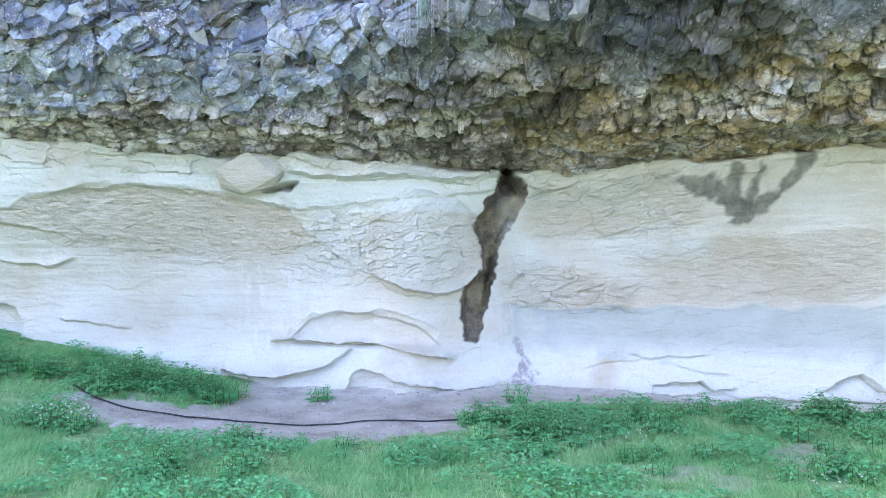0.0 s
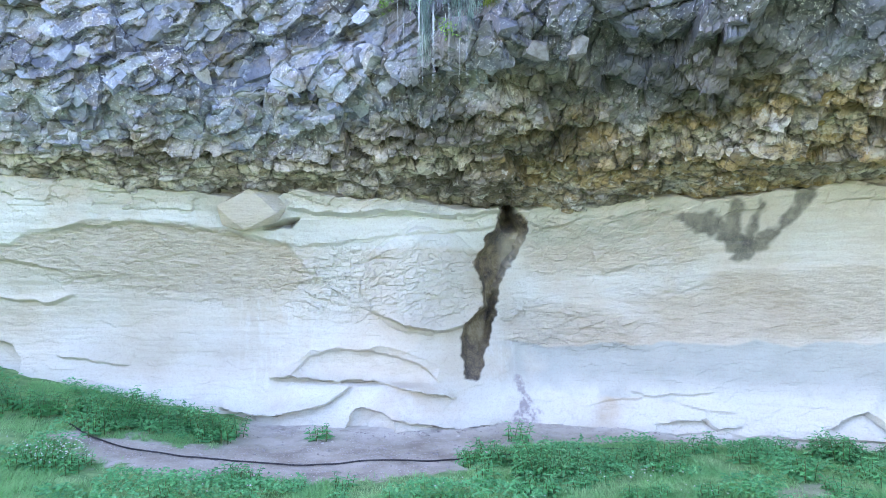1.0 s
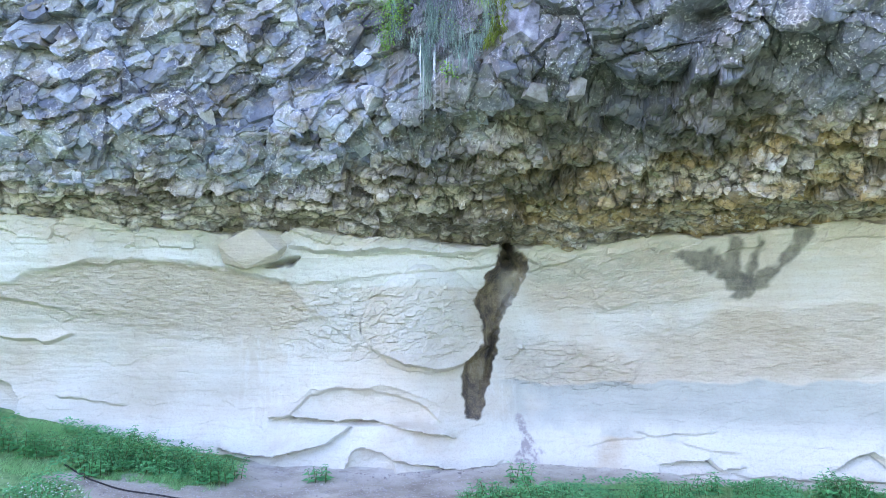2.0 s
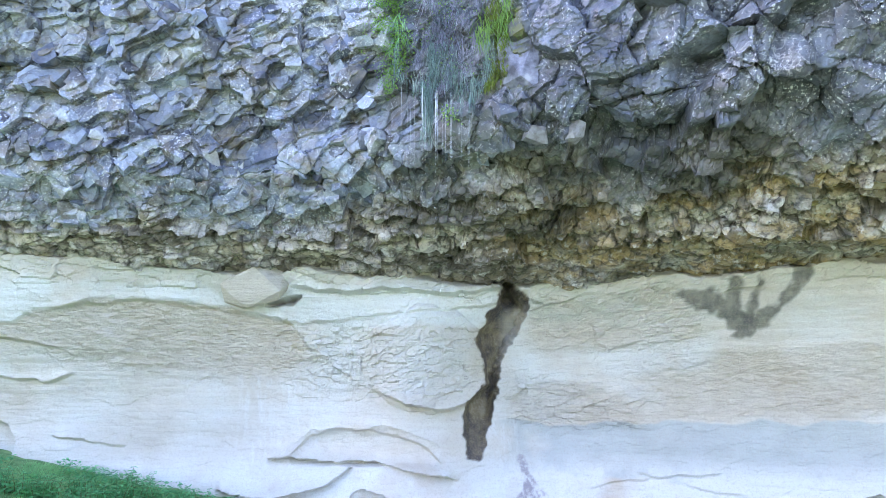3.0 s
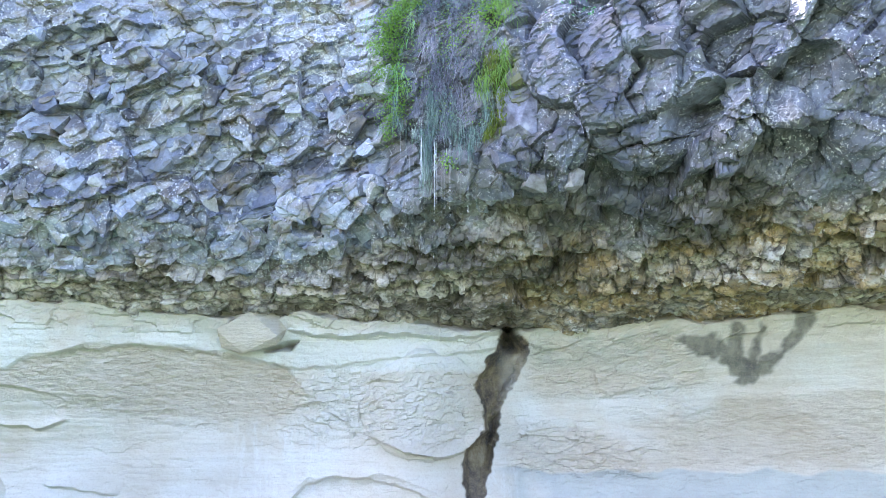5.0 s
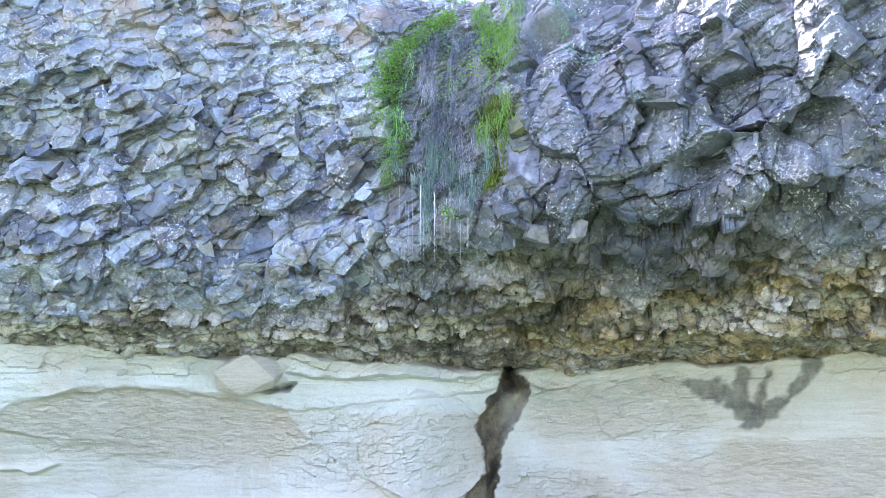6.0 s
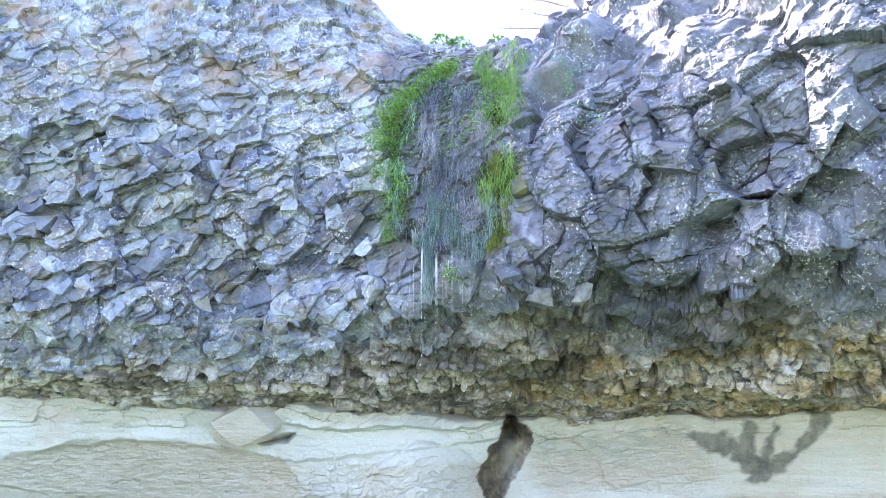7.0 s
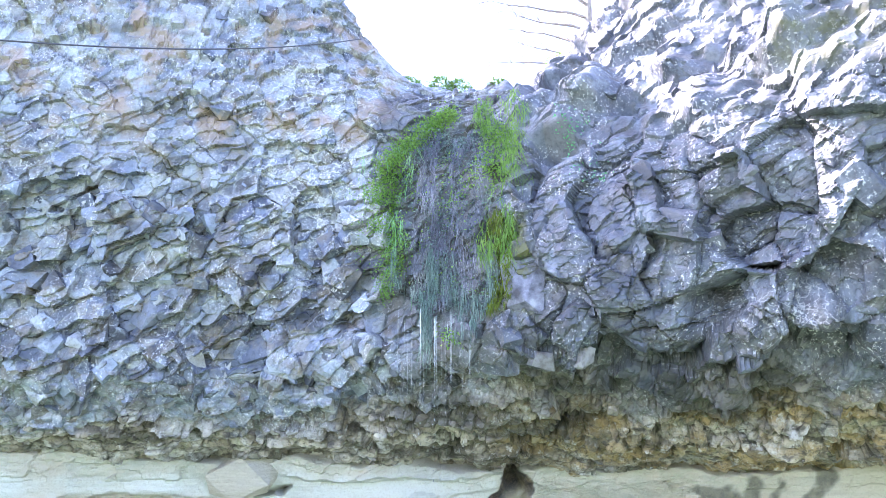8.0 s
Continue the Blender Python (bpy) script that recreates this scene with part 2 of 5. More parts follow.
MOSS = plain_material("moss", ((0.35, (0.08, 0.12, 0.014)), (0.6, (0.17, 0.23, 0.025))), 5.0, 0.95, 0.6, vary=(0.4, 1.0))
FLOWER = plain_material("flower", ((0.3, (0.7, 0.7, 0.66)), (0.7, (0.8, 0.8, 0.78))), 3.0, 0.7, 0)
HOSE = plain_material("hose", ((0.4, (0.012, 0.012, 0.016)), (0.65, (0.05, 0.045, 0.045))), 6.0, 0.45, 0.1, 0.5)
CABLE = plain_material("cable", ((0.4, (0.09, 0.09, 0.105)), (0.65, (0.15, 0.15, 0.17))), 6.0, 0.5, 0)
BARK = plain_material("bark", ((0.35, (0.30, 0.26, 0.22)), (0.65, (0.45, 0.40, 0.34))), 6.0, 0.9, 0.5)
PALE = plain_material("pale_stone", ((0.35, (0.17, 0.15, 0.14)), (0.55, (0.36, 0.36, 0.38)), (0.75, (0.18, 0.15, 0.12))), 5.0, 0.7, 0.4)
CREAM = plain_material("cream_stone", ((0.35, (0.36, 0.27, 0.12)), (0.55, (0.50, 0.41, 0.21)), (0.75, (0.40, 0.33, 0.20))), 4.0, 0.85, 0.4)
SLAB = plain_material("slab_stone", ((0.36, (0.09, 0.092, 0.115)), (0.47, (0.17, 0.178, 0.225)), (0.56, (0.24, 0.252, 0.31)), (0.66, (0.36, 0.375, 0.42))), 4.5, 0.6, 0.9, vary=(1.0, 1.0))
GRAVEL = plain_material("gravel", ((0.3, (0.42, 0.38, 0.35)), (0.7, (0.66, 0.62, 0.59))), 5.0, 0.9, 0.3)


def ground_material():
    m, nt, b = material("earth", 0.95, 0.6, 25.0, 0.15)
    col = ramp(nt, texture(nt, scale=1.3, detail=7.0), (0.35, (0.29, 0.26, 0.215)), (0.5, (0.40, 0.37, 0.31)), (0.68, (0.50, 0.475, 0.42)))
    dust = times(nt, attr(nt, "dust"), ramp(nt, texture(nt, scale=3.0, detail=8.0, rough=0.66), (0.36, 0.15), (0.56, 1.0)))
    col = mix(nt, dust, col, (0.60, 0.585, 0.53))
    peb = ramp(nt, texture(nt, scale=22.0, detail=6.0, rough=0.7), (0.56, 0.0), (0.66, 0.8))
    col = mix(nt, peb, col, (0.55, 0.52, 0.50))
    sod = ramp(nt, texture(nt, scale=6.0, detail=6.0), (0.35, (0.08, 0.12, 0.06)), (0.6, (0.15, 0.21, 0.10)))
    # sod near the cliff is brighter; beyond, kept darker to hold down bounced light
    near_sod = ramp(nt, texture(nt, scale=5.0, detail=7.0), (0.35, (0.10, 0.22, 0.085)), (0.6, (0.22, 0.36, 0.15)))
    col = mix(nt, attr(nt, "sod"), col, mix(nt, attr(nt, "near_sod"), sod, near_sod))
    nt.links.new(col, b.inputs["Base Color"])
    return m


EARTH = ground_material()


def water_material():
    m, nt, b = material("water", 0.08, 0, 0, 0.5)
    b.inputs["Base Color"].default_value = (0.9, 0.95, 1.0, 1)
    b.inputs["Transmission Weight"].default_value = 0.65
    b.inputs["IOR"].default_value = 1.33
    return m


WATER = water_material()

# ---- the cliff's large form: one profile per station along x, foot to top ----
ST = np.array([-30, -16, -8, -4, -2, -0.8, 0.6, 1.8, 3.2, 4.5, 6.2, 8, 16])
Y00 = np.array([13.1, 13.75, 14.05, 14.6, 14.5, 14.25, 14.65, 14.9, 14.7, 14.2, 13.65, 13.05, 9.5])
Y25 = np.array([13.6, 14.3, 14.6, 15.2, 15.1, 14.6, 15.2, 15.6, 15.3, 14.7, 14.1, 13.5, 10.0])
Y40 = np.array([12.8, 13.2, 13.7, 14.6, 14.6, 14.5, 15.1, 15.3, 14.9, 14.4, 13.8, 13.2, 9.6])
ZC = np.array([5.4, 5.4, 5.35, 5.15, 5.15, 5.05, 4.9, 4.95, 4.95, 5.0, 5.0, 5.1, 5.3])
YC = np.array([12.0, 12.6, 13.2, 13.9, 13.9, 14.3, 14.5, 14.6, 14.2, 13.5, 12.8, 12.3, 8.5])
ZL = np.array([6.4, 6.4, 6.5, 6.5, 6.8, 6.7, 6.9, 7.1, 6.9, 7.2, 6.8, 6.6, 6.6])
YL = np.array([10.0, 11.0, 11.6, 12.1, 12.0, 11.6, 10.5, 10.1, 9.8, 8.9, 8.9, 7.6, 3.0])
Y85 = np.array([9.0, 10.2, 11.2, 11.6, 11.8, 11.5, 10.8, 10.0, 9.5, 8.3, 7.2, 6.0, 0.5])
Y10 = np.array([8.6, 9.6, 10.5, 11.4, 11.7, 11.6, 10.9, 10.2, 9.3, 8.2, 6.9, 5.6, -0.5])
Y115 = np.array([8.4, 9.3, 10.4, 11.4, 11.8, 12.0, 12.1, 11.6, 10.2, 9.0, 7.6, 6.2, 0.0])
ZT = np.array([16, 16, 17, 17.5, 13.9, 12.55, 12.5, 12.5, 13.4, 14.5, 15.5, 16.5, 19])
YT = np.array([8.5, 9.4, 10.6, 11.7, 12.4, 13.1, 13.1, 12.7, 11.9, 10.6, 9.0, 7.5, 1.0])


def along(x, values):
    """A station table read at x, with eased corners."""
    r = 0.0
    for dx in (-0.45, -0.25, 0.0, 0.25, 0.45):
        r = r + np.interp(x + dx, ST, values)
    return r / 5


def sand_y(x, z):
    """The pale lower wall's depth at x and height z, its corners eased."""
    return sum(sand_raw(x, z + dz) for dz in (-0.45, -0.22, 0.0, 0.22, 0.45)) / 5


def sand_raw(x, z):
    zs = [-0.8 + 0 * x, 0 * x, 1.1 + 0 * x, 2.5 + 0 * x, 4.0 + 0 * x, along(x, ZC), along(x, ZC) + 1.5]
    y0, y1, y2, y3 = (along(x, a) for a in (Y00, Y25, Y40, YC))
    ys = [y0 - 0.3, y0, 0.35 * y0 + 0.65 * y1, y1, y2, y3, y3 + 0.3]
    y = ys[0]
    for i in range(6):
        f = np.clip((z - zs[i]) / (zs[i + 1] - zs[i]), 0, 1)
        y = y + (ys[i + 1] - ys[i]) * f
    return y


def basalt_profile(x):
    """The dark upper rock's profile at x: points (y, z) from the contact up and back over the top."""
    yc, zc, yl, zl = along(x, YC), along(x, ZC), along(x, YL), along(x, ZL)
    zt, yt, o = along(x, ZT), along(x, YT), 0 * x
    return [(yc + 0.7, zc - 0.05), (yc, zc), (0.55 * yc + 0.45 * yl, 0.58 * zc + 0.42 * zl), (yl, zl),
            (along(x, Y85), 8.5 + o), (along(x, Y10), 10 + o), (along(x, Y115), 11.5 + o), (yt, zt),
            (yt + 3.0, zt + 0.75), (yt + 14, zt + 3.0)]



# ---- noise in arrays ----
TABLE = np.random.RandomState(5).rand(4096, 8)


FIRST = np.ascontiguousarray(TABLE[:, 0])


def soft_noise(x, y, z, seed=0):
    """Smooth value noise, -1 to 1."""
    x, y, z = np.broadcast_arrays(x, y, z)
    shape = x.shape
    x, y, z = x.reshape(-1), y.reshape(-1), z.reshape(-1)
    out = np.empty(len(x))
    for i in range(0, len(x), 32768):
        out[i:i + 32768] = noise_slice(x[i:i + 32768], y[i:i + 32768], z[i:i + 32768], seed)
    return out.reshape(shape)


def noise_slice(x, y, z, seed):
    fx, fy, fz = np.floor(x), np.floor(y), np.floor(z)
    a, b, c = x - fx, y - fy, z - fz
    a, b, c = a * a * (3 - 2 * a), b * b * (3 - 2 * b), c * c * (3 - 2 * c)
    ix, iy, iz = (v.astype(np.int64) for v in (fx, fy, fz))
    hx = (ix * 73856093, (ix + 1) * 73856093)
    hy = (iy * 19349663, (iy + 1) * 19349663)
    hz = ((iz * 83492791) ^ (seed * 2654435), ((iz + 1) * 83492791) ^ (seed * 2654435))
    r = 0.0
    for i in (0, 1):
        for j in (0, 1):
            w, hxy = (a if i else 1 - a) * (b if j else 1 - b), hx[i] ^ hy[j]
            for k in (0, 1):
                h = hxy ^ hz[k]
                r = r + w * (c if k else 1 - c) * FIRST[(h ^ (h >> 13)) & 4095]
    return r * 2 - 1


def fbm(x, y, z, octaves=4, seed=0):
    r, amp, f = 0.0, 1.0, 1.0
    for o in range(octaves):
        r = r + amp * soft_noise(x * f, y * f, z * f, seed + o)
        amp, f = amp * 0.5, f * 2.03
    return r


def facets(p, size, seed, stretch=(1, 1, 1), tilt=1.0, lean=0.0):
    """Blocks: each cell of a jittered lattice is a tilted plane. Returns its height (in units of size), the distance to its edge, and a random number a cell."""
    q = (p / size / np.array(stretch)).astype(np.float32)
    lean = np.broadcast_to(np.asarray(lean, np.float32), (len(q),))
    parts = [facet_slice(q[i:i + 16384], seed, tilt, lean[i:i + 16384]) for i in range(0, len(q), 16384)]
    return tuple(np.concatenate(v) for v in zip(*parts))


def facet_slice(q, seed, tilt, lean):
    table = TABLE.astype(np.float32)
    base = np.floor(q).astype(np.int64)
    rest = q - base
    n = len(q)
    d1, d2 = np.full(n, 9.0, np.float32), np.full(n, 9.0, np.float32)
    best, offset = np.zeros(n, np.int64), np.zeros((n, 3), np.float32)
    hx = [(base[:, 0] + i) * 73856093 for i in (-1, 0, 1)]
    hy = [(base[:, 1] + j) * 19349663 for j in (-1, 0, 1)]
    hz = [((base[:, 2] + k) * 83492791) ^ (seed * 2654435) for k in (-1, 0, 1)]
    for i in range(3):
        for j in range(3):
            hxy = hx[i] ^ hy[j]
            for k in range(3):
                h = hxy ^ hz[k]
                h = (h ^ (h >> 13)) & 4095
                off = rest - (np.array((i - 1, j - 1, k - 1), np.float32) + 0.15) - 0.7 * table[h, :3]
                a = np.abs(off)
                d = (a * np.sqrt(a)).sum(1)
                near = d < d1
                d2 = np.where(near, d1, np.minimum(d2, d))
                d1 = np.where(near, d, d1)
                best = np.where(near, h, best)
                offset[near] = off[near]
    d1, d2 = d1 ** (1 / 1.5), d2 ** (1 / 1.5)
    r = table[best]
    plane = (r[:, 6] - 0.5) * 2 + (offset * ((r[:, 3:6] - 0.5) * 2 * tilt)).sum(1) - lean * offset[:, 2]
    return plane, d2 - d1, r[:, 7]


def bump01(x, lo, hi, soft):
    """1 between lo and hi, easing to 0 outside."""
    a = np.clip((x - lo) / soft + 0.5, 0, 1)
    b = np.clip((hi - x) / soft + 0.5, 0, 1)
    return a * a * (3 - 2 * a) * b * b * (3 - 2 * b)


def grid_mesh(name, p, mat, rounded=False, **attributes):
    """A mesh from a grid of places (rows, columns, 3), with a float attribute for each name given."""
    n, m = p.shape[:2]
    i = np.arange(n * m).reshape(n, m)
    f = np.stack((i[:-1, :-1], i[:-1, 1:], i[1:, 1:], i[1:, :-1]), -1).reshape(-1, 4)
    me = bpy.data.meshes.new(name)
    me.vertices.add(n * m)
    me.vertices.foreach_set("co", p.reshape(-1).astype(np.float32))
    me.loops.add(f.size)
    me.loops.foreach_set("vertex_index", f.reshape(-1).astype(np.int32))
    me.polygons.add(len(f))
    me.polygons.foreach_set("loop_start", (np.arange(len(f)) * 4).astype(np.int32))
    me.polygons.foreach_set("use_smooth", np.full(len(f), rounded))
    me.update(calc_edges=True)
    for key, v in attributes.items():
        a = me.attributes.new(key, "FLOAT", "POINT")
        a.data.foreach_set("value", np.clip(v, 0, 1).reshape(-1).astype(np.float32))
    me.materials.append(mat)
    return new(name, me)


def spaced(lo, hi, step, far, grow=1.25):
    """Coordinates at an even step from lo to hi, widening outwards as far as far."""
    mid = list(np.arange(lo, hi + 1e-6, step))
    left, right, d = [], [], step
    while mid[0] - (sum(left) if left else 0) > -far and len(left) < 90:
        d *= grow
        left.append(d)
    d = step
    while mid[-1] + (sum(right) if right else 0) < far and len(right) < 90:
        d *= grow
        right.append(d)
    return np.array([mid[0] - s for s in np.cumsum(left)[::-1]] + mid + [mid[-1] + s for s in np.cumsum(right)])


# ---- the pale sandstone wall ----
def line_at(x, pts):
    xs, zs = zip(*pts)
    return np.interp(x, xs, zs), bump01(x, xs[0], xs[-1], 0.25)


def ledge(x, z, pts, out, up, back, down, seed=0):
    """Along a line, the rock above swells out and rolls under, and the rock below is undercut: depth to add."""
    l, w = line_at(x, pts)
    l = l + 0.035 * fbm(x * 3, x * 0, x * 0 + seed, 3, seed)
    w = w * (0.9 + 0.5 * soft_noise(x * 1.4, x * 0, x * 0 + 3.7 * seed, seed))
    d = z - l
    s = np.clip((d + 0.05) / 0.07, 0, 1)
    s = s * s * (3 - 2 * s)
    above = -out * np.exp(-(np.maximum(d, 0) / up) ** 1.3)
    return w * (above * s + back * np.exp(-np.maximum(-d, 0) / down) * (1 - s))


def scoop(x, z, cx, cz, rx, rz, depth, power=1.0):
    r = 1 - ((x - cx) / rx) ** 2 - ((z - cz) / rz) ** 2
    return depth * np.clip(r, 0, 1) ** power


def strand(x, z, pts, wander=0.0, seed=0):
    """How deep a place lies within a band given as (x, z, half width) from point to point: above 0 inside."""
    best = np.full(x.shape, -9.0)
    wob = wander * fbm(x * 5, z * 5, x * 0, 3, seed) if wander else 0.0
    for (x0, z0, w0), (x1, z1, w1) in zip(pts, pts[1:]):
        dx, dz = x1 - x0, z1 - z0
        t = np.clip(((x - x0) * dx + (z - z0) * dz) / (dx * dx + dz * dz), 0, 1)
        best = np.maximum(best, w0 + (w1 - w0) * t - np.hypot(x - x0 - t * dx, z - z0 - t * dz))
    return best + wob


CLEFT = [(1.45, 5.0, 0.10), (1.42, 4.7, 0.11), (1.5, 4.3, 0.36), (1.1, 3.65, 0.40), (1.0, 3.1, 0.20), (1.03, 2.6, 0.2), (0.72, 2.1, 0.31), (0.62, 1.65, 0.29), (0.62, 1.25, 0.2)]
SEEP = [(6.95, 5.3, 0.22), (6.85, 4.7, 0.14), (6.6, 4.15, 0.10), (6.15, 3.85, 0.2), (6.05, 3.72, 0.12)]
SEEP2 = [(4.75, 4.5, 0.08), (5.25, 4.38, 0.22), (5.8, 4.12, 0.14), (6.1, 3.85, 0.2)]
SEEP3 = [(5.72, 4.75, 0.12), (5.78, 4.3, 0.13), (5.95, 3.95, 0.1)]
SEEP4 = [(6.2, 4.65, 0.07), (6.15, 4.3, 0.07), (6.1, 3.9, 0.1)]
BLOT = [(1.62, 1.2, 0.1), (1.7, 0.75, 0.13), (1.85, 0.4, 0.24), (1.75, 0.2, 0.32)]


def sandstone():
    xs, zs = spaced(-10.2, 9.6, 0.028, 30.0), np.arange(-0.8, 6.4, 0.028)
    x, z = np.meshgrid(xs, zs)
    y = sand_y(x, z)
    top = along(x, ZC)
    o = 0 * x
    # zones
    wx = x + 0.12 * fbm(x * 1.7, z * 1.7, o, 3, 40)
    wz = z + 0.10 * fbm(x * 1.7, z * 1.7, o + 7, 3, 41)
    over = np.interp(wx, [-9.5, -8.2, -7.5, -6.4, -5.3, -4.3, -3.4, -2.95], [3.78, 4.02, 4.28, 4.4, 4.3, 4.18, 4.0, 3.5])
    under = np.interp(wx, [-9.5, -8.3, -7.5, -6.4, -5.3, -4.2, -3.3, -2.95], [3.58, 3.48, 3.2, 3.08, 2.88, 2.9, 3.15, 3.45])
    lens = bump01(wz, under - 0.1, under + 9, 0.5) * bump01(wz, -9, over + 0.04, 0.12) * bump01(wx, -40, -3.0, 0.5)
    stripes = bump01(wz - 0.06 * wx, 1.62, 2.95, 0.2) * bump01(wx, 4.4 + (2.2 - wz) * 0.8, 30, 0.9)
    upper = bump01(wz, 3.35, 4.5, 0.3) * bump01(wx, 1.9, 5.2, 0.5)
    chips = bump01(wx, 1.4, 4.2, 0.6) * bump01(wz, 1.75, 2.8 - 0.2 * (wx - 2), 0.35)
    face = bump01(wx, -3.4, 0.9, 1.4) * bump01(wz, 2.4, 4.0, 0.9)
    rough = np.clip(lens + 0.75 * stripes + 0.7 * upper + 0.8 * chips + 0.35 * face, 0, 1)
    smooth = bump01(wz, 0.75, 1.78 + 0.02 * x, 0.05) * bump01(wx + 0.5 * fbm(x * 1.5, o, z * 1.5, 3, 42), 1.7, 40, 1.0)
    smooth = np.clip(smooth + 0.25 * bump01(wz, 1.1, 2.2, 0.9) * bump01(wx, -9.5, -3.4, 1.5), 0, 1)
    bloom = np.clip(0.9 * bump01(z, 0.1, 1.05, 0.5) + 0.9 * bump01(wz, 3.95, 4.75, 0.2) * bump01(wx, -9.5, 1.2, 0.3)
                    + 0.35 * face + 0.6 * bump01(wz - 0.12 * (wx - 2), 2.6, 3.3, 0.3) * bump01(wx, 1.6, 5.5, 0.6), 0, 1)
    runs = np.clip(bump01(wx, -4.4, -2.6, 0.7) * bump01(z, 0.8, 2.9, 0.5) + bump01(wx, 0.9, 1.6, 0.2) * bump01(z, 0.4, 2.0, 0.4), 0, 1)
    green = np.clip(0.7 * bump01(wz, top - 0.6, top + 1, 0.45) * bump01(wx, -40, -2.8, 1.2) + bump01(wz, 4.0, 6, 0.4) * bump01(wx, 1.7, 5.4, 0.8)
                    + 0.6 * bump01(wz, top - 0.4, top + 1, 0.3), 0, 1)
    bloom, green = bloom * (1 - lens), green * (1 - lens)
    # bedding, grain
    bed = fbm(x * 0.9 + 0.2 * z, o, z * 9.0, 4, 11)
    cross = fbm(x * 2.2, o + 3, z * 12.0 + x * 2.6, 4, 12)
    y = y + 0.10 * fbm(x * 0.5, o, z * 0.7, 3, 13) + 0.010 * bed + 0.004 * fbm(x * 9, o, z * 14, 3, 15)
    y = y + lens * (0.03 + 0.035 * np.clip((z - under) / (over - under + 1e-3), 0, 1)) + 0.012 * cross * (lens + stripes + upper + chips)
    slope = np.where(x < -2, -0.12, 0.16)
    tilted = np.stack((x, o, z - slope * x), -1).reshape(-1, 3)
    ha, ea, ta = (v.reshape(x.shape) for v in facets(tilted + 0.05 * fbm(*(tilted.T * 2), 2, 22)[:, None], 0.34, 23, (1.4, 1, 0.6), 1.2, 0.7))
    hb, eb, tb = (v.reshape(x.shape) for v in facets(tilted, 0.15, 24, (1.4, 1, 0.75), 1.2, 0.7))
    craggy = np.clip(face + chips + 0.6 * upper + 0.7 * bump01(z, top - 0.5, top + 1, 0.3), 0, 1)
    crust = np.clip(rough + 0.7 * face + 0.45 * bump01(z, top - 0.55, top + 1, 0.3) + 0.5 * bump01(z, -1, 0.45, 0.3), 0, 1)
    y = y - crust * ((0.011 + 0.021 * craggy) * (ha + 0.7 * hb) - 0.02 * fbm(x * 5, o, z * 7, 4, 16) - 0.006 * fbm(x * 22, o, z * 26, 2, 17)) - (1 - crust) * 0.006 * ha
    h, edge, tone = facets(np.stack((x, 0 * x, z), -1).reshape(-1, 3), 0.55, 21, (1.6, 1, 0.7), 0.8, 0.4)
    y = y - (0.045 * h.reshape(x.shape)) * np.clip(chips + 0.8 * face + 0.6 * upper + 1.4 * bump01(z, top - 0.6, top + 1, 0.35) + 0.5 * bump01(z, -1, 0.3, 0.2), 0, 1)
    # named forms: overhung ledges, hollows, the nose beside the cleft
    y = y + ledge(x, z, [(-9.8, 3.72), (-8.6, 3.58), (-7.6, 3.3), (-6.4, 3.08), (-5.2, 2.92), (-4.2, 2.95)], 0.115, 0.2, 0.046, 0.3, 1) * bump01(x, -12, -8.0, 1.5)
    y = y + ledge(x, z, [(-7.9, 4.18), (-7.2, 4.32), (-6.3, 4.4), (-5.3, 4.3), (-4.3, 4.18), (-3.3, 3.98)], 0.081, 0.16, 0.034, 0.12, 2)
    y = y + ledge(x, z, [(-9.6, 2.92), (-8.7, 2.78), (-8.2, 2.74), (-7.8, 2.92)], 0.081, 0.12, 0.034, 0.1, 3)
    y = y + 0.35 * np.clip(strand(x, z, [(-3.8, 4.33, 0.05), (-3.3, 4.42, 0.12), (-3.1, 4.5, 0.05)], 0.02, 4) * 9, 0, 1)
    y = y + ledge(x, z, [(-3.2, 4.72), (-2.2, 4.58), (-1.0, 4.70), (0.2, 4.58), (1.3, 4.78)], 0.184, 0.18, 0.115, 0.25, 5)
    y = y + ledge(x, z, [(-3.4, 3.98), (-2.2, 4.02), (-1.0, 4.16), (0.0, 4.28), (1.2, 4.42)], 0.057, 0.25, 0.034, 0.10, 6)
    nose = np.clip(1 - ((wx + 0.35) / 1.45) ** 2 - ((wz - 3.2) / 1.15) ** 2, 0, 1) ** 0.5
    y = y - 0.34 * nose
    y = y + ledge(x, z, [(-1.5, 2.56), (-0.8, 2.24), (-0.2, 2.14), (0.45, 2.26), (0.95, 2.66)], 0.299, 0.20, 0.115, 0.18, 7)
    y = y + scoop(wx, wz, -1.75, 1.22, 1.6, 0.56, 0.30, 0.7) * bump01(z, 1.0, 3, 0.1)
    y = y + ledge(x, z, [(-3.3, 1.2), (-2.9, 1.58), (-2.5, 1.74), (-1.7, 1.74), (-1.0, 1.62), (-0.5, 1.4), (-0.1, 1.08)], 0.081, 0.2, 0.057, 0.12, 8)
    y = y + ledge(x, z, [(-3.7, 1.13), (-2.7, 1.1), (-2.0, 1.05), (-1.1, 1.0), (-0.5, 0.9), (0.2, 0.72)], 0.230, 0.12, 0.138, 0.25, 9)
    y = y + ledge(x, z, [(-4.7, 0.50), (-4.0, 0.36), (-3.4, 0.38), (-2.6, 0.56), (-2.0, 0.95)], 0.230, 0.15, 0.161, 0.16, 10)
    y = y + 0.32 * np.clip(1 - ((wx + 1.56) / 0.52) ** 4 - (np.maximum(wz - 0.12, -0.3 * (wz - 0.12)) / 0.40) ** 2, 0, 1) ** 0.35
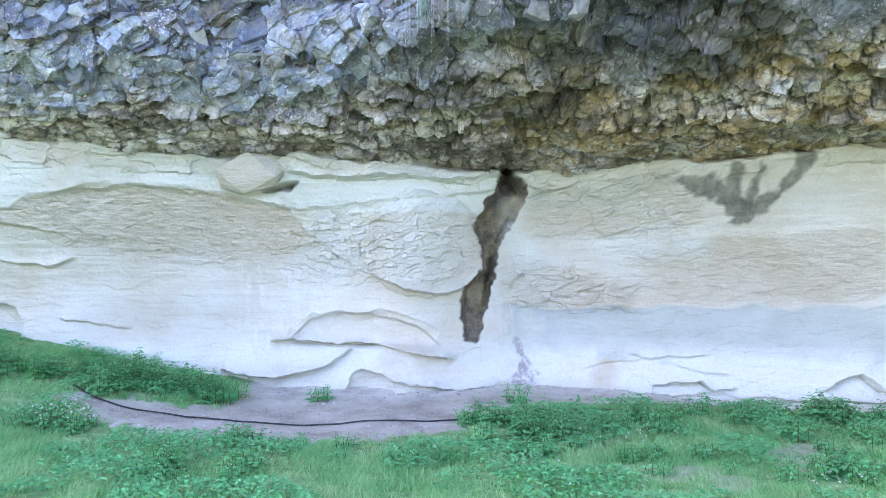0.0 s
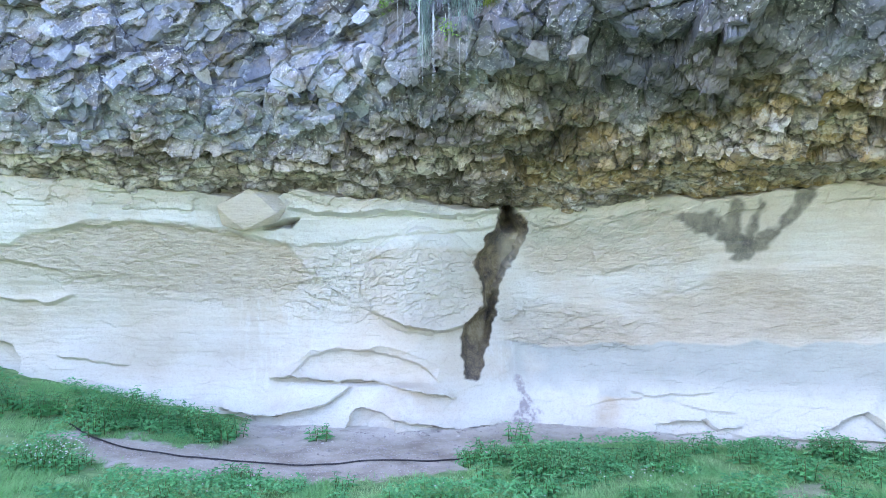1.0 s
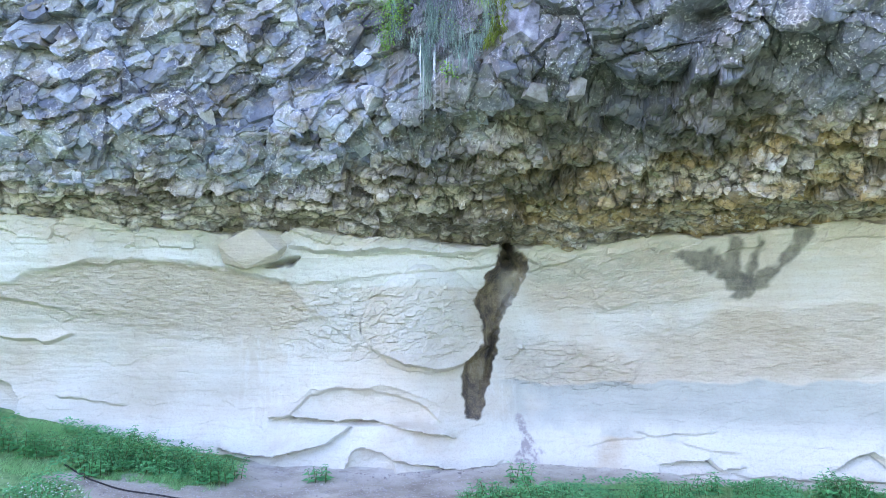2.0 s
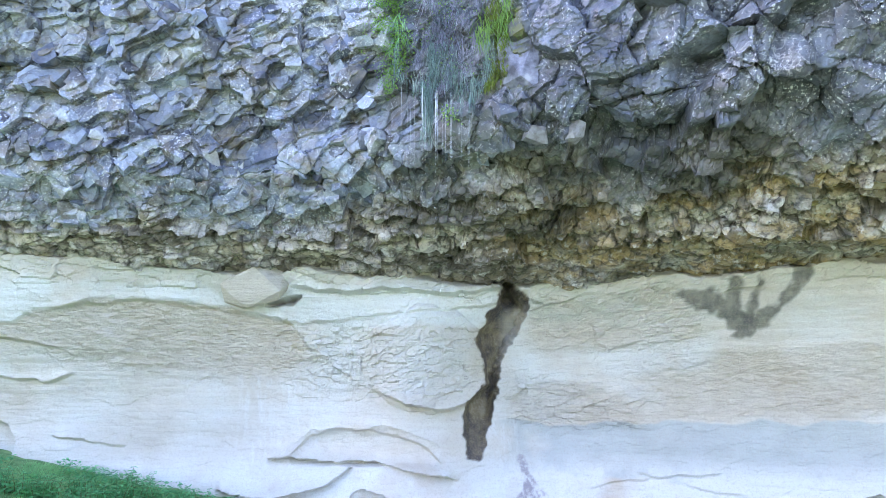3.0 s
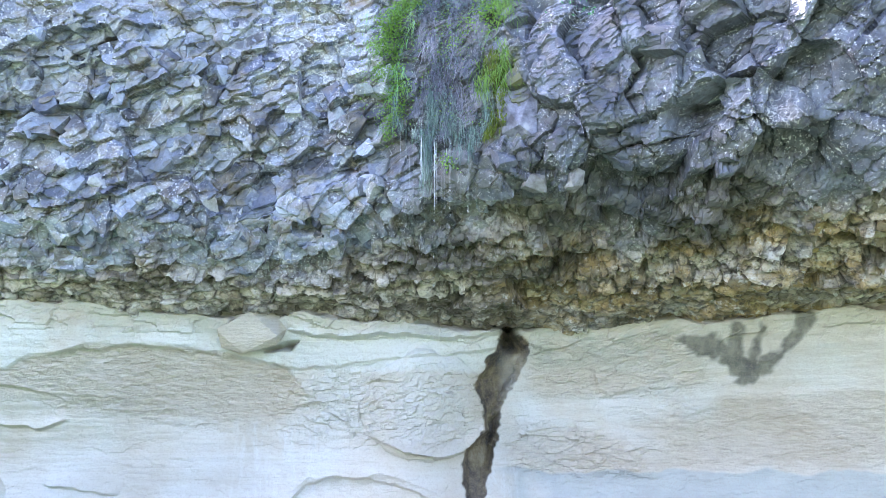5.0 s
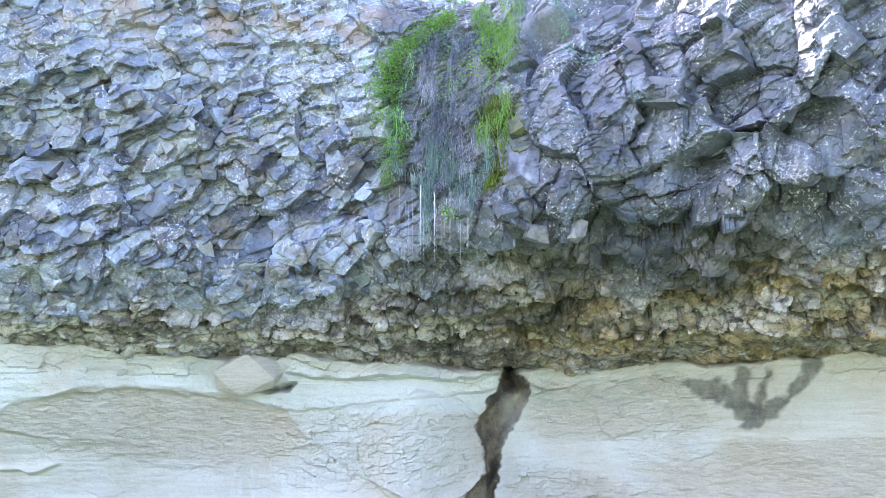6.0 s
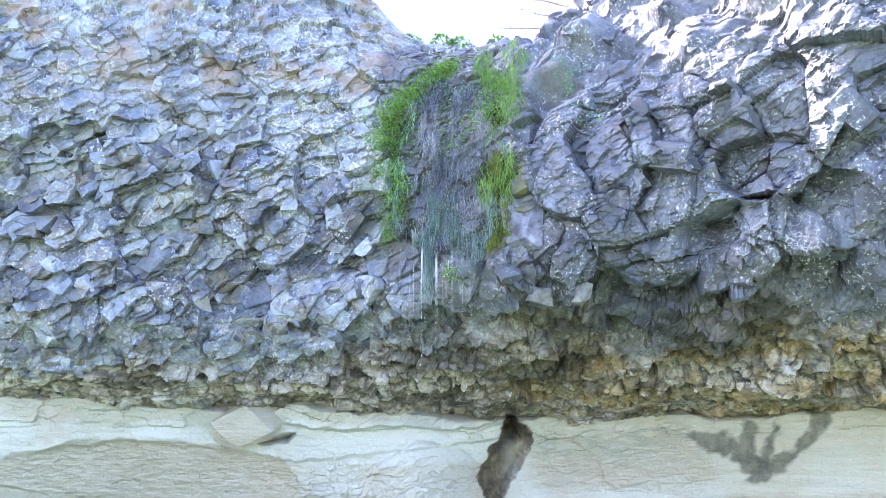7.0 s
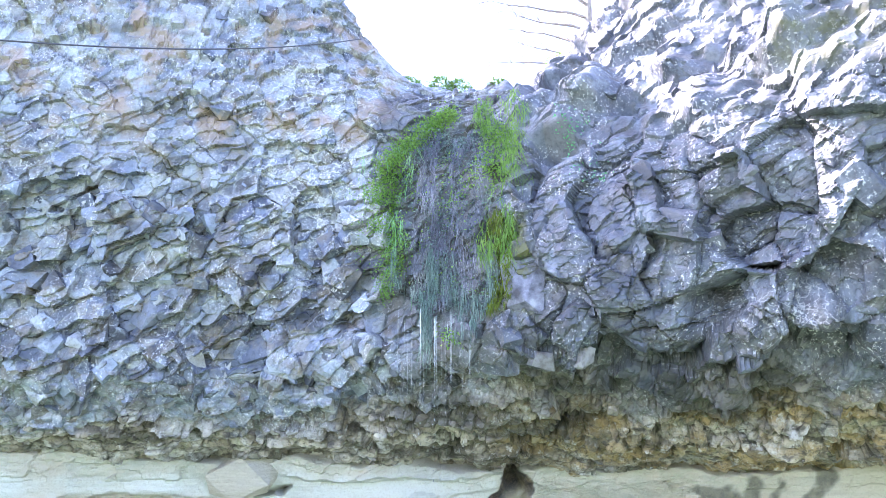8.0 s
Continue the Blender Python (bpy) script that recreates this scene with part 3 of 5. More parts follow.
    y = y + ledge(x, z, [(-1.05, 0.29), (-0.3, 0.19), (0.55, 0.11), (1.1, 0.12)], 0.192, 0.10, 0.160, 0.12, 11)
    y = y + ledge(x, z, [(0.9, 0.16), (1.5, 0.07), (2.3, 0.02)], 0.160, 0.10, 0.128, 0.10, 12)
    y = y + ledge(x, z, [(3.2, 3.98), (3.33, 3.55), (3.55, 3.42), (4.2, 3.6)], 0.081, 0.25, 0.034, 0.12, 13)
    y = y + ledge(x, z, [(4.2, 2.82), (4.8, 2.96), (5.5, 3.12)], 0.057, 0.25, 0.023, 0.12, 14)
    y = y + ledge(x, z, [(3.1, 0.5), (3.6, 0.68), (4.2, 0.78)], 0.064, 0.15, 0.048, 0.10, 15)
    y = y + ledge(x, z, [(4.0, 0.86), (4.6, 0.83), (5.2, 0.89), (5.5, 0.95)], 0.096, 0.12, 0.048, 0.08, 16)
    y = y + ledge(x, z, [(4.4, 0.25), (4.9, 0.39), (5.3, 0.40), (5.5, 0.2), (5.9, 0.27)], 0.128, 0.15, 0.192, 0.12, 17)
    y = y + ledge(x, z, [(4.9, 0.68), (5.3, 0.56), (5.8, 0.53)], 0.080, 0.12, 0.032, 0.08, 18)
    y = y + ledge(x, z, [(7.4, 0.33), (7.8, 0.58), (8.04, 0.7), (8.2, 0.56), (8.35, 0.38), (9.4, 0.36)], 0.080, 0.2, 0.352, 0.16, 19)
    y = y + ledge(x, z, [(2.2, 0.12), (3.4, 0.06), (5.0, 0.10), (7.0, 0.16), (9.0, 0.2)], 0.112, 0.1, 0.096, 0.1, 20)
    y = y + ledge(x, z, [(-8.1, 1.64), (-7.5, 1.55), (-6.8, 1.43)], 0.112, 0.15, 0.032, 0.1, 21)
    y = y + scoop(wx, wz, -9.4, 1.45, 0.55, 0.42, 0.25, 0.4)
    # the wall draws back under the dark rock
    y = y + 0.35 * bump01(wz, top - 0.10, top + 2, 0.16)
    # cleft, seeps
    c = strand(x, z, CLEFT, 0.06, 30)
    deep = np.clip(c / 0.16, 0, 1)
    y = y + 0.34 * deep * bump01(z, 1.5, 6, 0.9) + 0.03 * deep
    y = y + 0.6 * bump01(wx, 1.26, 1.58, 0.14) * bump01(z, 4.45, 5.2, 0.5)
    wet_shade = np.clip(c / 0.035 + 0.5, 0, 1)
    # wet colour thinned on the cleft's right wall, painting that side as lit
    wet_shade = wet_shade * (1 - 0.4 * bump01(wx, 1.2, 2.2, 0.35) * bump01(z, 2.8, 4.25, 0.5))
    damp_shade = 0 * x
    for s, k in ((SEEP, 31), (SEEP2, 32), (SEEP3, 33), (SEEP4, 34)):
        damp_shade = np.maximum(damp_shade, np.clip(strand(x, z, s, 0.07, k) / 0.08 + 0.5, 0, 1) * (0.9 + 0.1 * bump01(z, 3, 4.1, 0.25)))
    # the slot by the ledge block: its shade is painted in as dark colour
    wet_shade = np.maximum(wet_shade, 0.9 * np.clip(strand(x, z, [(-3.8, 4.33, 0.05), (-3.3, 4.42, 0.12), (-3.1, 4.5, 0.05)], 0.02, 4) * 9, 0, 1))
    stain = np.clip(strand(x, z, BLOT, 0.10, 35) / 0.06, 0, 1)
    p = np.stack((x, y, z), -1)
    ob = grid_mesh("wall_sandstone", p, SAND, False, rough=rough, smooth=smooth, bloom=bloom, runs=runs, green=green, wet_shade=wet_shade, damp_shade=damp_shade, stain=stain)
    return tagged(ob, "pale cream sandstone wall, weathered, with ledges and damp stains", "rock wall", kind="structure")


lower_wall = sandstone()


# ---- the dark basalt above it ----
def zones(q):
    """How the cliff's rock varies from place to place: tan rubble, wet and painted shade, mossy, lichened."""
    X, Y, Z = q.T
    zc, zl = along(X, ZC), along(X, ZL)
    wob = 0.26 * fbm(X * 0.9, Y * 0.9, Z * 0.9, 4, 53)
    wav = fbm(X * 1.3, Y * 1.3, Z * 1.3, 3, 50)
    reach = np.interp(X, [-9, -4, -1.5, 0.5, 3, 6], [0.6, 0.52, 0.72, 0.74, 0.70, 0.72])
    up = (Z - zc) / (zl - zc)
    tan = np.clip((reach - up + 0.9 * wob) / 0.22, 0, 1)
    # beds of the underside: how far a place lies within its bed, and the bed's own chance
    layer = 6.5 * up + 0.9 * fbm(X * 0.33, Y * 0.15, 0 * X, 3, 45) + 0.22 * fbm(X * 1.9, Y * 1.9, Z * 1.9, 2, 46)
    bed = np.floor(layer)
    chance = soft_noise(X * 0.45, bed * 3.71, 0 * X, 47)
    fall = bump01(X + 0.2 * wav, -1.25, 1.05, 0.35) * bump01(Z, 7.3, 13.5, 0.4)
    right = bump01(X, 1.2, 40, 0.6) * (1 - tan)
    lichen = np.clip(bump01(Z, 8.6, 40, 1.2) * bump01(X, -40, -0.9, 0.5) * (0.05 + 0.55 * fbm(X * 0.5, Y * 0.5, Z * 0.5, 2, 55))
                     + bump01(X, -3.3, -1.2, 0.6) * bump01(Z, 8.7, 12.5, 0.6) + 0.55 * bump01(X, 3.9, 5.1, 0.4) * bump01(Z, 7.1, 7.55, 0.2), 0, 1)
    rust = bump01(Z, 10.6, 40, 0.9) * bump01(X, -40, -0.9, 0.5)
    ochre = np.clip(bump01(X, 0.8, 40, 1.0) * bump01(up + wob, -1, 0.7, 0.4) + 0.2 + 0.3 * wob + 0.5 * np.clip(chance, -1, 0), 0, 1) * tan
    # band below the lip: dampness together with the overhang's deep shade, painted
    damp_shade = bump01(X + wob, -0.9, 5.2, 1.0) * bump01(up + wob, 0.40, 1.15, 0.25)
    wet_shade = np.clip(1.0 * damp_shade * (0.80 + 0.5 * fbm(X * 0.9, Y * 0.9, Z * 0.9, 3, 56) + 0.8 * chance) + 0.9 * fall * bump01(Z, 7, 12.0, 0.5), 0, 1)
    moss = np.clip(0.12 * damp_shade + 0.8 * bump01(X, 0.75, 1.35, 0.2) * bump01(Z, 7.4, 8.9, 0.3) + 0.5 * bump01(X, 4.5, 6, 0.4) * bump01(Z, 10.3, 11, 0.3)
                   + 0.25 * (1 - tan) * bump01(X, -40, -4, 1) * (soft_noise(X * 1.1, Y * 1.1, Z * 1.1, 57) > 0.35), 0, 1)
    return dict(layer=layer - bed, chance=chance, tan=tan, fall=fall, purple=right, lichen=lichen, rust=rust, ochre=ochre, wet_shade=wet_shade, moss=moss)


def basalt():
    xs = spaced(-9.3, 8.0, 0.021, 30.0)
    prof = np.array([[a + 0 * xs, b + 0 * xs] for a, b in basalt_profile(xs)])  # points, (y, z), columns
    prof[0:3, 1] += 0.13 * fbm(xs * 1.1, 0 * xs, 0 * xs, 5, 59) - 0.05
    counts = (10, 80, 80, 76, 72, 72, 84, 56, 10)
    rows = []
    for i, n in enumerate(counts):
        for f in np.arange(n) / n:
            rows.append(prof[i] + (prof[i + 1] - prof[i]) * f)
    rows.append(prof[-1])
    g = np.array(rows)
    k = 11
    pad = np.concatenate((np.repeat(g[:1], k, 0), g, np.repeat(g[-1:], k, 0)))
    g = sum(pad[i:i + len(g)] for i in range(2 * k + 1)) / (2 * k + 1)
    y, z = g[:, 0], g[:, 1]
    x = np.broadcast_to(xs, y.shape)
    p = np.stack((x, y, z), -1)
    du, dv = np.gradient(p, axis=1), np.gradient(p, axis=0)
    nrm = np.cross(du, dv)
    nrm /= np.linalg.norm(nrm, axis=-1, keepdims=True) + 1e-9
    q = p.reshape(-1, 3)
    X, Y, Z = q.T
    warp = np.stack((fbm(X * 1.3, Y * 1.3, Z * 1.3, 3, 50), fbm(X * 1.3, Y * 1.3, Z * 1.3, 3, 51), fbm(X * 1.3, Y * 1.3, Z * 1.3, 3, 52)), -1)
    w = q + 0.07 * warp
    zone = zones(q)
    tan, fall, right = zone["tan"], zone["fall"], zone["purple"]
    ca, sa = math.cos(0.45), math.sin(0.45)
    v = np.stack((ca * w[:, 0] + sa * w[:, 2], w[:, 1], ca * w[:, 2] - sa * w[:, 0]), -1)  # the blocks lie aslant
    high = bump01(Z, 9.6, 40, 1.2) * bump01(X, -40, -0.8, 0.6)
    h1, e1, c1 = facets(w, 1.5, 60, (1, 1, 0.9), 0.8, 0.3)
    h2, e2, c2 = facets(v, 0.56, 61, (1.25, 1, 0.8), 1.1, 0.95 - 0.5 * right - 0.35 * high)
    h3, e3, c3 = facets(v, 0.26, 62, (1.3, 1, 0.75), 1.1, 0.7 - 0.4 * right)
    h6, e6, c6 = facets(w, 0.8, 68, (0.85, 1, 1.15), 1.0, 0.35)
    h4, e4, c4 = facets(w, 0.31, 63, (1.7, 1.2, 0.7), 1.0, 0.5)
    h5, e5, c5 = facets(w, 0.105, 64, (1.2, 1, 0.8), 1.1, 0.4)
    left = 1 - right
    broad = np.clip(0.35 + 0.8 * fbm(X * 0.7, Y * 0.7, Z * 0.7, 2, 66), 0, 1)  # 1: few large faces, 0: broken small
    d = 0.16 * h1 * (1 + 0.6 * right) * (1 - 0.5 * fall)
    blue = 0.125 * h2 * (0.7 + 0.4 * broad) + (0.07 - 0.045 * broad) * h3 + 0.008 * h5 - 0.035 * np.exp(-e2 / 0.05) - 0.015 * np.exp(-e3 / 0.05)
    knobs = 0.17 * h6 + 0.07 * (1 - np.exp(-e6 / 0.10)) + 0.08 * (1 - np.exp(-e1 / 0.15)) + 0.045 * h2 + 0.03 * h3 + 0.012 * h5 + 0.08 * fbm(X * 1.6, Y * 1.6, Z * 1.6, 4, 67) - 0.10
    d += (1 - tan) * (left * blue + right * knobs) * (1 - 0.45 * fall)
    f = zone["layer"]
    stair = np.where(f < 0.42, 2 * f / 0.42 - 1, 1 - 2 * (f - 0.42) / 0.58)
    d += tan * ((0.085 + 0.06 * zone["chance"]) * stair + 0.055 * h4 + 0.035 * h3 + 0.022 * h5 + 0.03 * fbm(X * 7, Y * 7, Z * 9, 3, 69) + 0.11 * (1 - np.exp(-e4 / 0.16)) - 0.05 * np.exp(-e3 / 0.06) + 0.05 * h2 - 0.03)
    d += 0.07 * fall * bump01(Z, 10.9, 12.6, 0.4) * (np.abs(((Z + 0.06 * np.sin(X * 7) + 0.1 * soft_noise(X * 3, Y * 3, Z, 65)) * 4.2) % 1 - 0.3) - 0.35)
    # a slot worn back under the lip, another low down
    rise = (Z - along(X, ZC)) / (along(X, ZL) - along(X, ZC)) + 0.10 * fbm(X * 0.8, Y * 0.3, 0 * X, 3, 44)
    d -= 0.18 * bump01(rise, 0.74, 0.90, 0.12) * bump01(X, -0.4, 6.5, 1.0) + 0.16 * bump01(rise, 0.36, 0.46, 0.08) * bump01(X, 0.5, 8, 1.5)
    d += 0.016 * fbm(X * 6, Y * 6, Z * 6, 4, 54)
    # hollows under a roof on the steep wall, a draped smooth face beside them
    roof = Z - 7.72 - 0.16 * np.sin((X - 3.6) * 2.6) + 0.03 * fbm(X * 5, Y * 5, Z * 5, 2, 58)
    d -= 0.5 * bump01(X, 3.4, 4.75, 0.4) * np.where(roof < 0, np.clip(-roof / 0.14, 0, 1) * (1 - np.clip(-roof / 0.75, 0, 1) ** 1.4), -0.12 * np.exp(-np.maximum(roof, 0) / 0.2))
    roof = Z - 8.02 + 0.5 * (X - 5.0) ** 2
    d -= 0.5 * bump01(X, 4.6, 5.25, 0.3) * np.where(roof < 0, np.clip(-roof / 0.14, 0, 1) * (1 - np.clip(-roof / 0.8, 0, 1) ** 1.4), -0.15 * np.exp(-np.maximum(roof, 0) / 0.25))
    d *= np.clip((Z - along(X, ZC)) / 0.5, 0.5, 1) * (1 - 0.45 * bump01(Z, 9.8, 40, 1.0) * bump01(X, -40, -0.8, 0.6))
    # the sunlit upper slope is worn rounder than the rest
    worn = bump01(Z, 9.9, 40, 0.8) * bump01(X, 0.9, 40, 0.5)
    g = d.reshape(y.shape)
    for _ in range(3):
        g = np.pad(g, 2, "edge")
        g = sum(g[i:i + y.shape[0], 2:-2] for i in range(5)) / 5
        g = np.pad(g, ((0, 0), (2, 2)), "edge")
        g = sum(g[:, i:i + y.shape[1]] for i in range(5)) / 5
    d = d + worn * (g.reshape(-1) + 0.006 * h5 + 0.04 * h3 + 0.03 * fbm(X * 2.5, Y * 2.5, Z * 2.5, 3, 43) - d)
    p = q + nrm.reshape(-1, 3) * d[:, None]
    cell = np.where(tan > 0.5, 0.42 * c4 + 0.24 * c3 + 0.08 * c5 + 0.26 * (0.5 + 0.7 * zone["chance"]), np.where(right > 0.5, 0.6 * c6 + 0.25 * c2 + 0.15 * c3, np.where(broad > 0.35, 0.10 * c1 + 0.68 * c2 + 0.22 * c3, 0.08 * c1 + 0.40 * c2 + 0.52 * c3)))
    # on the tan rock this marks the crevices that receive painted shade
    seam = np.where(tan > 0.5, np.maximum(np.exp(-e4 / 0.09), 0.9 * np.exp(-np.minimum(f, 1 - f) / 0.05)), np.exp(-np.minimum(e2, e3 * 1.6) / 0.10) * (0.35 + 0.65 * left))
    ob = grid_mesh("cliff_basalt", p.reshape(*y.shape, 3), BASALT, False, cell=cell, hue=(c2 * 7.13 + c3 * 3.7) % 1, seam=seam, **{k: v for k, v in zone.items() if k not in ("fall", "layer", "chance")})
    return p.reshape(*y.shape, 3), nrm, tan.reshape(y.shape), xs, tagged(ob, "overhanging blue-grey basalt cliff, blocky and lichened, tan rubble underneath", "cliff", kind="structure")


FACE, NORMAL, TAN, COLUMNS, cliff = basalt()


# ---- the ground ----
PATH = [(-6.6, 12.3, 0.25), (-5.8, 12.1, 0.5), (-4.4, 11.85, 0.85), (-2.2, 11.9, 1.3), (-0.6, 12.5, 1.25), (0.6, 13.7, 0.6), (3.0, 14.1, 0.35), (8.0, 13.2, 0.3)]


def ground_z(x, y):
    rise = np.clip(-3.6 - x, 0, 8) * 0.165 * np.clip((y - 9.5) / 3.5, 0, 1.3)
    return rise + 0.10 * np.clip(y - 13.3, 0, 3) + 0.045 * fbm(x * 0.8, y * 0.8, x * 0, 3, 70)


def sod_at(x, y):
    """1 where grass grows, 0 on the trodden path."""
    d = strand(x, y, PATH, 0.30, 71)
    bare = bump01(x, -4.15, 1.0, 0.3) * bump01(y, 12.4, 20, 0.3) + bump01(x, 0.4, 5.5, 0.8) * bump01(y, 13.5, 20, 0.3) + 0.55 * bump01(fbm(x * 0.8, y * 0.8, 0 * x + 9, 3, 73), 0.42, 9, 0.2) * bump01(x, 2.5, 20, 1.5)
    return np.clip(-d / 0.25 + 0.2, 0, 1) * (1 - np.clip(bare, 0, 1))


def ground():
    xs, ys = spaced(-10, 10, 0.07, 2500.0, 1.35), spaced(4, 16, 0.07, 2500.0, 1.35)
    x, y = np.meshgrid(xs, ys)
    near = bump01(x, -30, 30, 20) * bump01(y, -20, 30, 20)
    z = ground_z(np.clip(x, -14, 14), np.clip(y, -5, 16)) * near + 0.012 * fbm(x * 6, y * 6, x * 0, 3, 72) * near
    ob = grid_mesh("ground", np.stack((x, y, z), -1), EARTH, True, sod=sod_at(x, y), dust=np.clip(1.15 - (sand_y(np.clip(x, -14, 14), 0 * x + 0.1) - y) / 0.8, 0, 1), near_sod=bump01(x, -11, 11, 3) * bump01(y, 6.5, 16, 2))
    return tagged(ob, "grassy ground with a trodden bare earth path", "ground", kind="structure")


ground()


# ---- helpers for parts and plants ----
def part(name, me, parent=None, label=""):
    """One mesh object, under a thing where a parent is given."""
    ob = new(name, me)
    ob.parent = parent
    return tagged(ob, label)


def ribbons(starts, ways, sides, lengths, widths, bend, segments=2):
    """Tapered strips, each from its start along its way, bending downwards: verts and triangles."""
    n = len(starts)
    rows = []
    for k in range(segments + 1):
        f = k / segments
        c = starts + ways * (lengths * f)[:, None]
        c[:, 2] -= bend * lengths * f * f
        w = (widths * (1 - f) * 0.5)[:, None]
        rows += [c - sides * w, c + sides * w] if k < segments else [c]
    v = np.stack(rows, 1)
    m = v.shape[1]
    t = []
    for k in range(segments - 1):
        a = 2 * k
        t += [(a, a + 1, a + 3), (a, a + 3, a + 2)]
    t.append((m - 3, m - 2, m - 1))
    tris = (np.arange(n)[:, None, None] * m + np.array(t)[None]).reshape(-1, 3)
    return v.reshape(-1, 3), tris


def leaves(base, way, up, length, width, fold=0.25):
    """Pointed leaves folded along the midrib: verts and triangles."""
    side = np.cross(way, up)
    side /= np.linalg.norm(side, axis=1, keepdims=True) + 1e-9
    top = np.cross(side, way)
    l, w = length[:, None], width[:, None]
    v = np.stack((base, base + way * l * 0.42 - side * w * 0.5 + top * w * fold, base + way * l - top * l * 0.12, base + way * l * 0.42 + side * w * 0.5 + top * w * fold), 1)
    n = len(base)
    t = (np.arange(n)[:, None, None] * 4 + np.array(((0, 2, 1), (0, 3, 2)))[None]).reshape(-1, 3)
    return v.reshape(-1, 3), t


def mesh_of(name, vt, mat):
    me = bpy.data.meshes.new(name)
    v, t = vt
    me.vertices.add(len(v))
    me.vertices.foreach_set("co", np.asarray(v, np.float32).reshape(-1))
    me.loops.add(t.size)
    me.loops.foreach_set("vertex_index", t.reshape(-1).astype(np.int32))
    me.polygons.add(len(t))
    me.polygons.foreach_set("loop_start", (np.arange(len(t)) * 3).astype(np.int32))
    me.polygons.foreach_set("use_smooth", np.zeros(len(t), bool))
    me.update(calc_edges=True)
    me.materials.append(mat)
    return me


def unit(v):
    return v / (np.linalg.norm(v, axis=-1, keepdims=True) + 1e-9)


def tube(points, radii, sides=6):
    """A closed tube through the points: verts and triangles."""
    p = [Vector(q) for q in points]
    v, t = [], []
    for i, q in enumerate(p):
        d = (p[min(i + 1, len(p) - 1)] - p[max(i - 1, 0)]).normalized()
        a = d.cross(Vector((0.3, 0.9, 0.31))).normalized()
        b = d.cross(a)
        v += [q + (a * math.cos(6.2832 * k / sides) + b * math.sin(6.2832 * k / sides)) * radii[i] for k in range(sides)]
    for i in range(len(p) - 1):
        for k in range(sides):
            a, b = i * sides + k, i * sides + (k + 1) % sides
            t += [(a, b, b + sides), (a, b + sides, a + sides)]
    for e, order in ((0, -1), ((len(p) - 1) * sides, 1)):
        for k in range(1, sides - 1):
            t.append((e, e + k, e + k + 1)[::order])
    return np.array([q[:] for q in v]), np.array(t)


def together(*vts):
    vs, ts, n = [], [], 0
    for v, t in vts:
        vs.append(v)
        ts.append(t + n)
        n += len(v)
    return np.concatenate(vs), np.concatenate(ts)


# ---- grass and low weeds on the ground ----
def grass():
    r = np.random.RandomState(11)
    n = 290000
    x, y = r.uniform(-9.8, 9.4, n), 7.2 + 7.6 * r.rand(n)
    foot = sand_y(x, ground_z(x, y)) - 0.12
    tuft = fbm(x * 1.6, y * 1.6, 0 * x, 3, 81)
    keep = (r.rand(n) < sod_at(x, y) * np.clip(0.75 + 0.7 * tuft, 0.12, 1)) & (y < foot)
    x, y, tuft = x[keep], y[keep], tuft[keep]
    n = len(x)
    p = np.stack((x, y, ground_z(x, y) - 0.01), -1)
    a = r.uniform(0, 6.28, n)
    way = unit(np.stack((np.cos(a) * 0.5, np.sin(a) * 0.5, 0.8 + 0.4 * r.rand(n)), -1))
    side = unit(np.stack((np.sin(a) * 0.6 + r.normal(0, .2, n) + 0.5, np.cos(a) * 0.6, 0 * a), -1))
    me = mesh_of("grass", ribbons(p, way, side, r.uniform(0.07, 0.20, n) * (1 + 0.7 * np.clip(tuft, -0.5, 1)), r.uniform(0.008, 0.018, n), 0.35), GRASS)
    tagged(part("grass", me), "fresh green grass growing in tufts", "grass", kind="stuff")
    # low broad-leaved weeds between the blades
    n = 60000
    x, y = r.uniform(-9.8, 9.4, n), 7.2 + 7.4 * r.rand(n)
    patch = fbm(x * 0.9, y * 0.9, 0 * x + 4, 3, 82)
    foot = sand_y(x, ground_z(x, y)) - 0.15
    keep = (sod_at(x, y) > 0.55) & (patch > 0.22) & (y < foot)
    x, y, patch = x[keep], y[keep], patch[keep]
    n = len(x)
    p = np.stack((x, y, ground_z(x, y) + r.uniform(0.02, 0.09, n) + 0.22 * np.clip(patch, 0, 0.6)), -1)
    a = r.uniform(0, 6.28, n)
    way = unit(np.stack((np.cos(a), np.sin(a), r.normal(0.15, 0.35, n)), -1))
    up = unit(np.stack((r.normal(0, .3, n), r.normal(-.3, .3, n), 1 + 0 * a), -1))
    me = mesh_of("weeds", leaves(p, way, up, r.uniform(0.04, 0.10, n), r.uniform(0.03, 0.06, n)), LEAF)
    tagged(part("weeds", me), "low broad-leaved green weeds", "weeds", kind="stuff")
    n = 450
    x, y = r.uniform(-6, 6, n), r.uniform(8.2, 11.2, n)
    keep = (sod_at(x, y) > 0.7) & (fbm(x * 0.7, y * 0.7, 0 * x, 2, 83) > 0.05)
    x, y = x[keep], y[keep]
    n = len(x)
    x, y = np.concatenate((x, r.normal(-6.1, 0.3, 110))), np.concatenate((y, r.normal(10.9, 0.2, 110)))
    p = np.stack((x, y, ground_z(x, y) + np.concatenate((r.uniform(0.10, 0.2, n), r.uniform(0.25, 0.42, 110)))), -1)
    n = len(x)
    a = r.uniform(0, 6.28, n)
    me = mesh_of("white_blossoms", leaves(p, unit(np.stack((np.cos(a), np.sin(a), 0 * a), -1)), np.repeat([[0, -0.4, 1.0]], n, 0), np.full(n, 0.035), np.full(n, 0.03)), FLOWER)
    tagged(part("white_blossoms", me), "tiny white blossoms scattered in the grass", "flowers", kind="stuff")


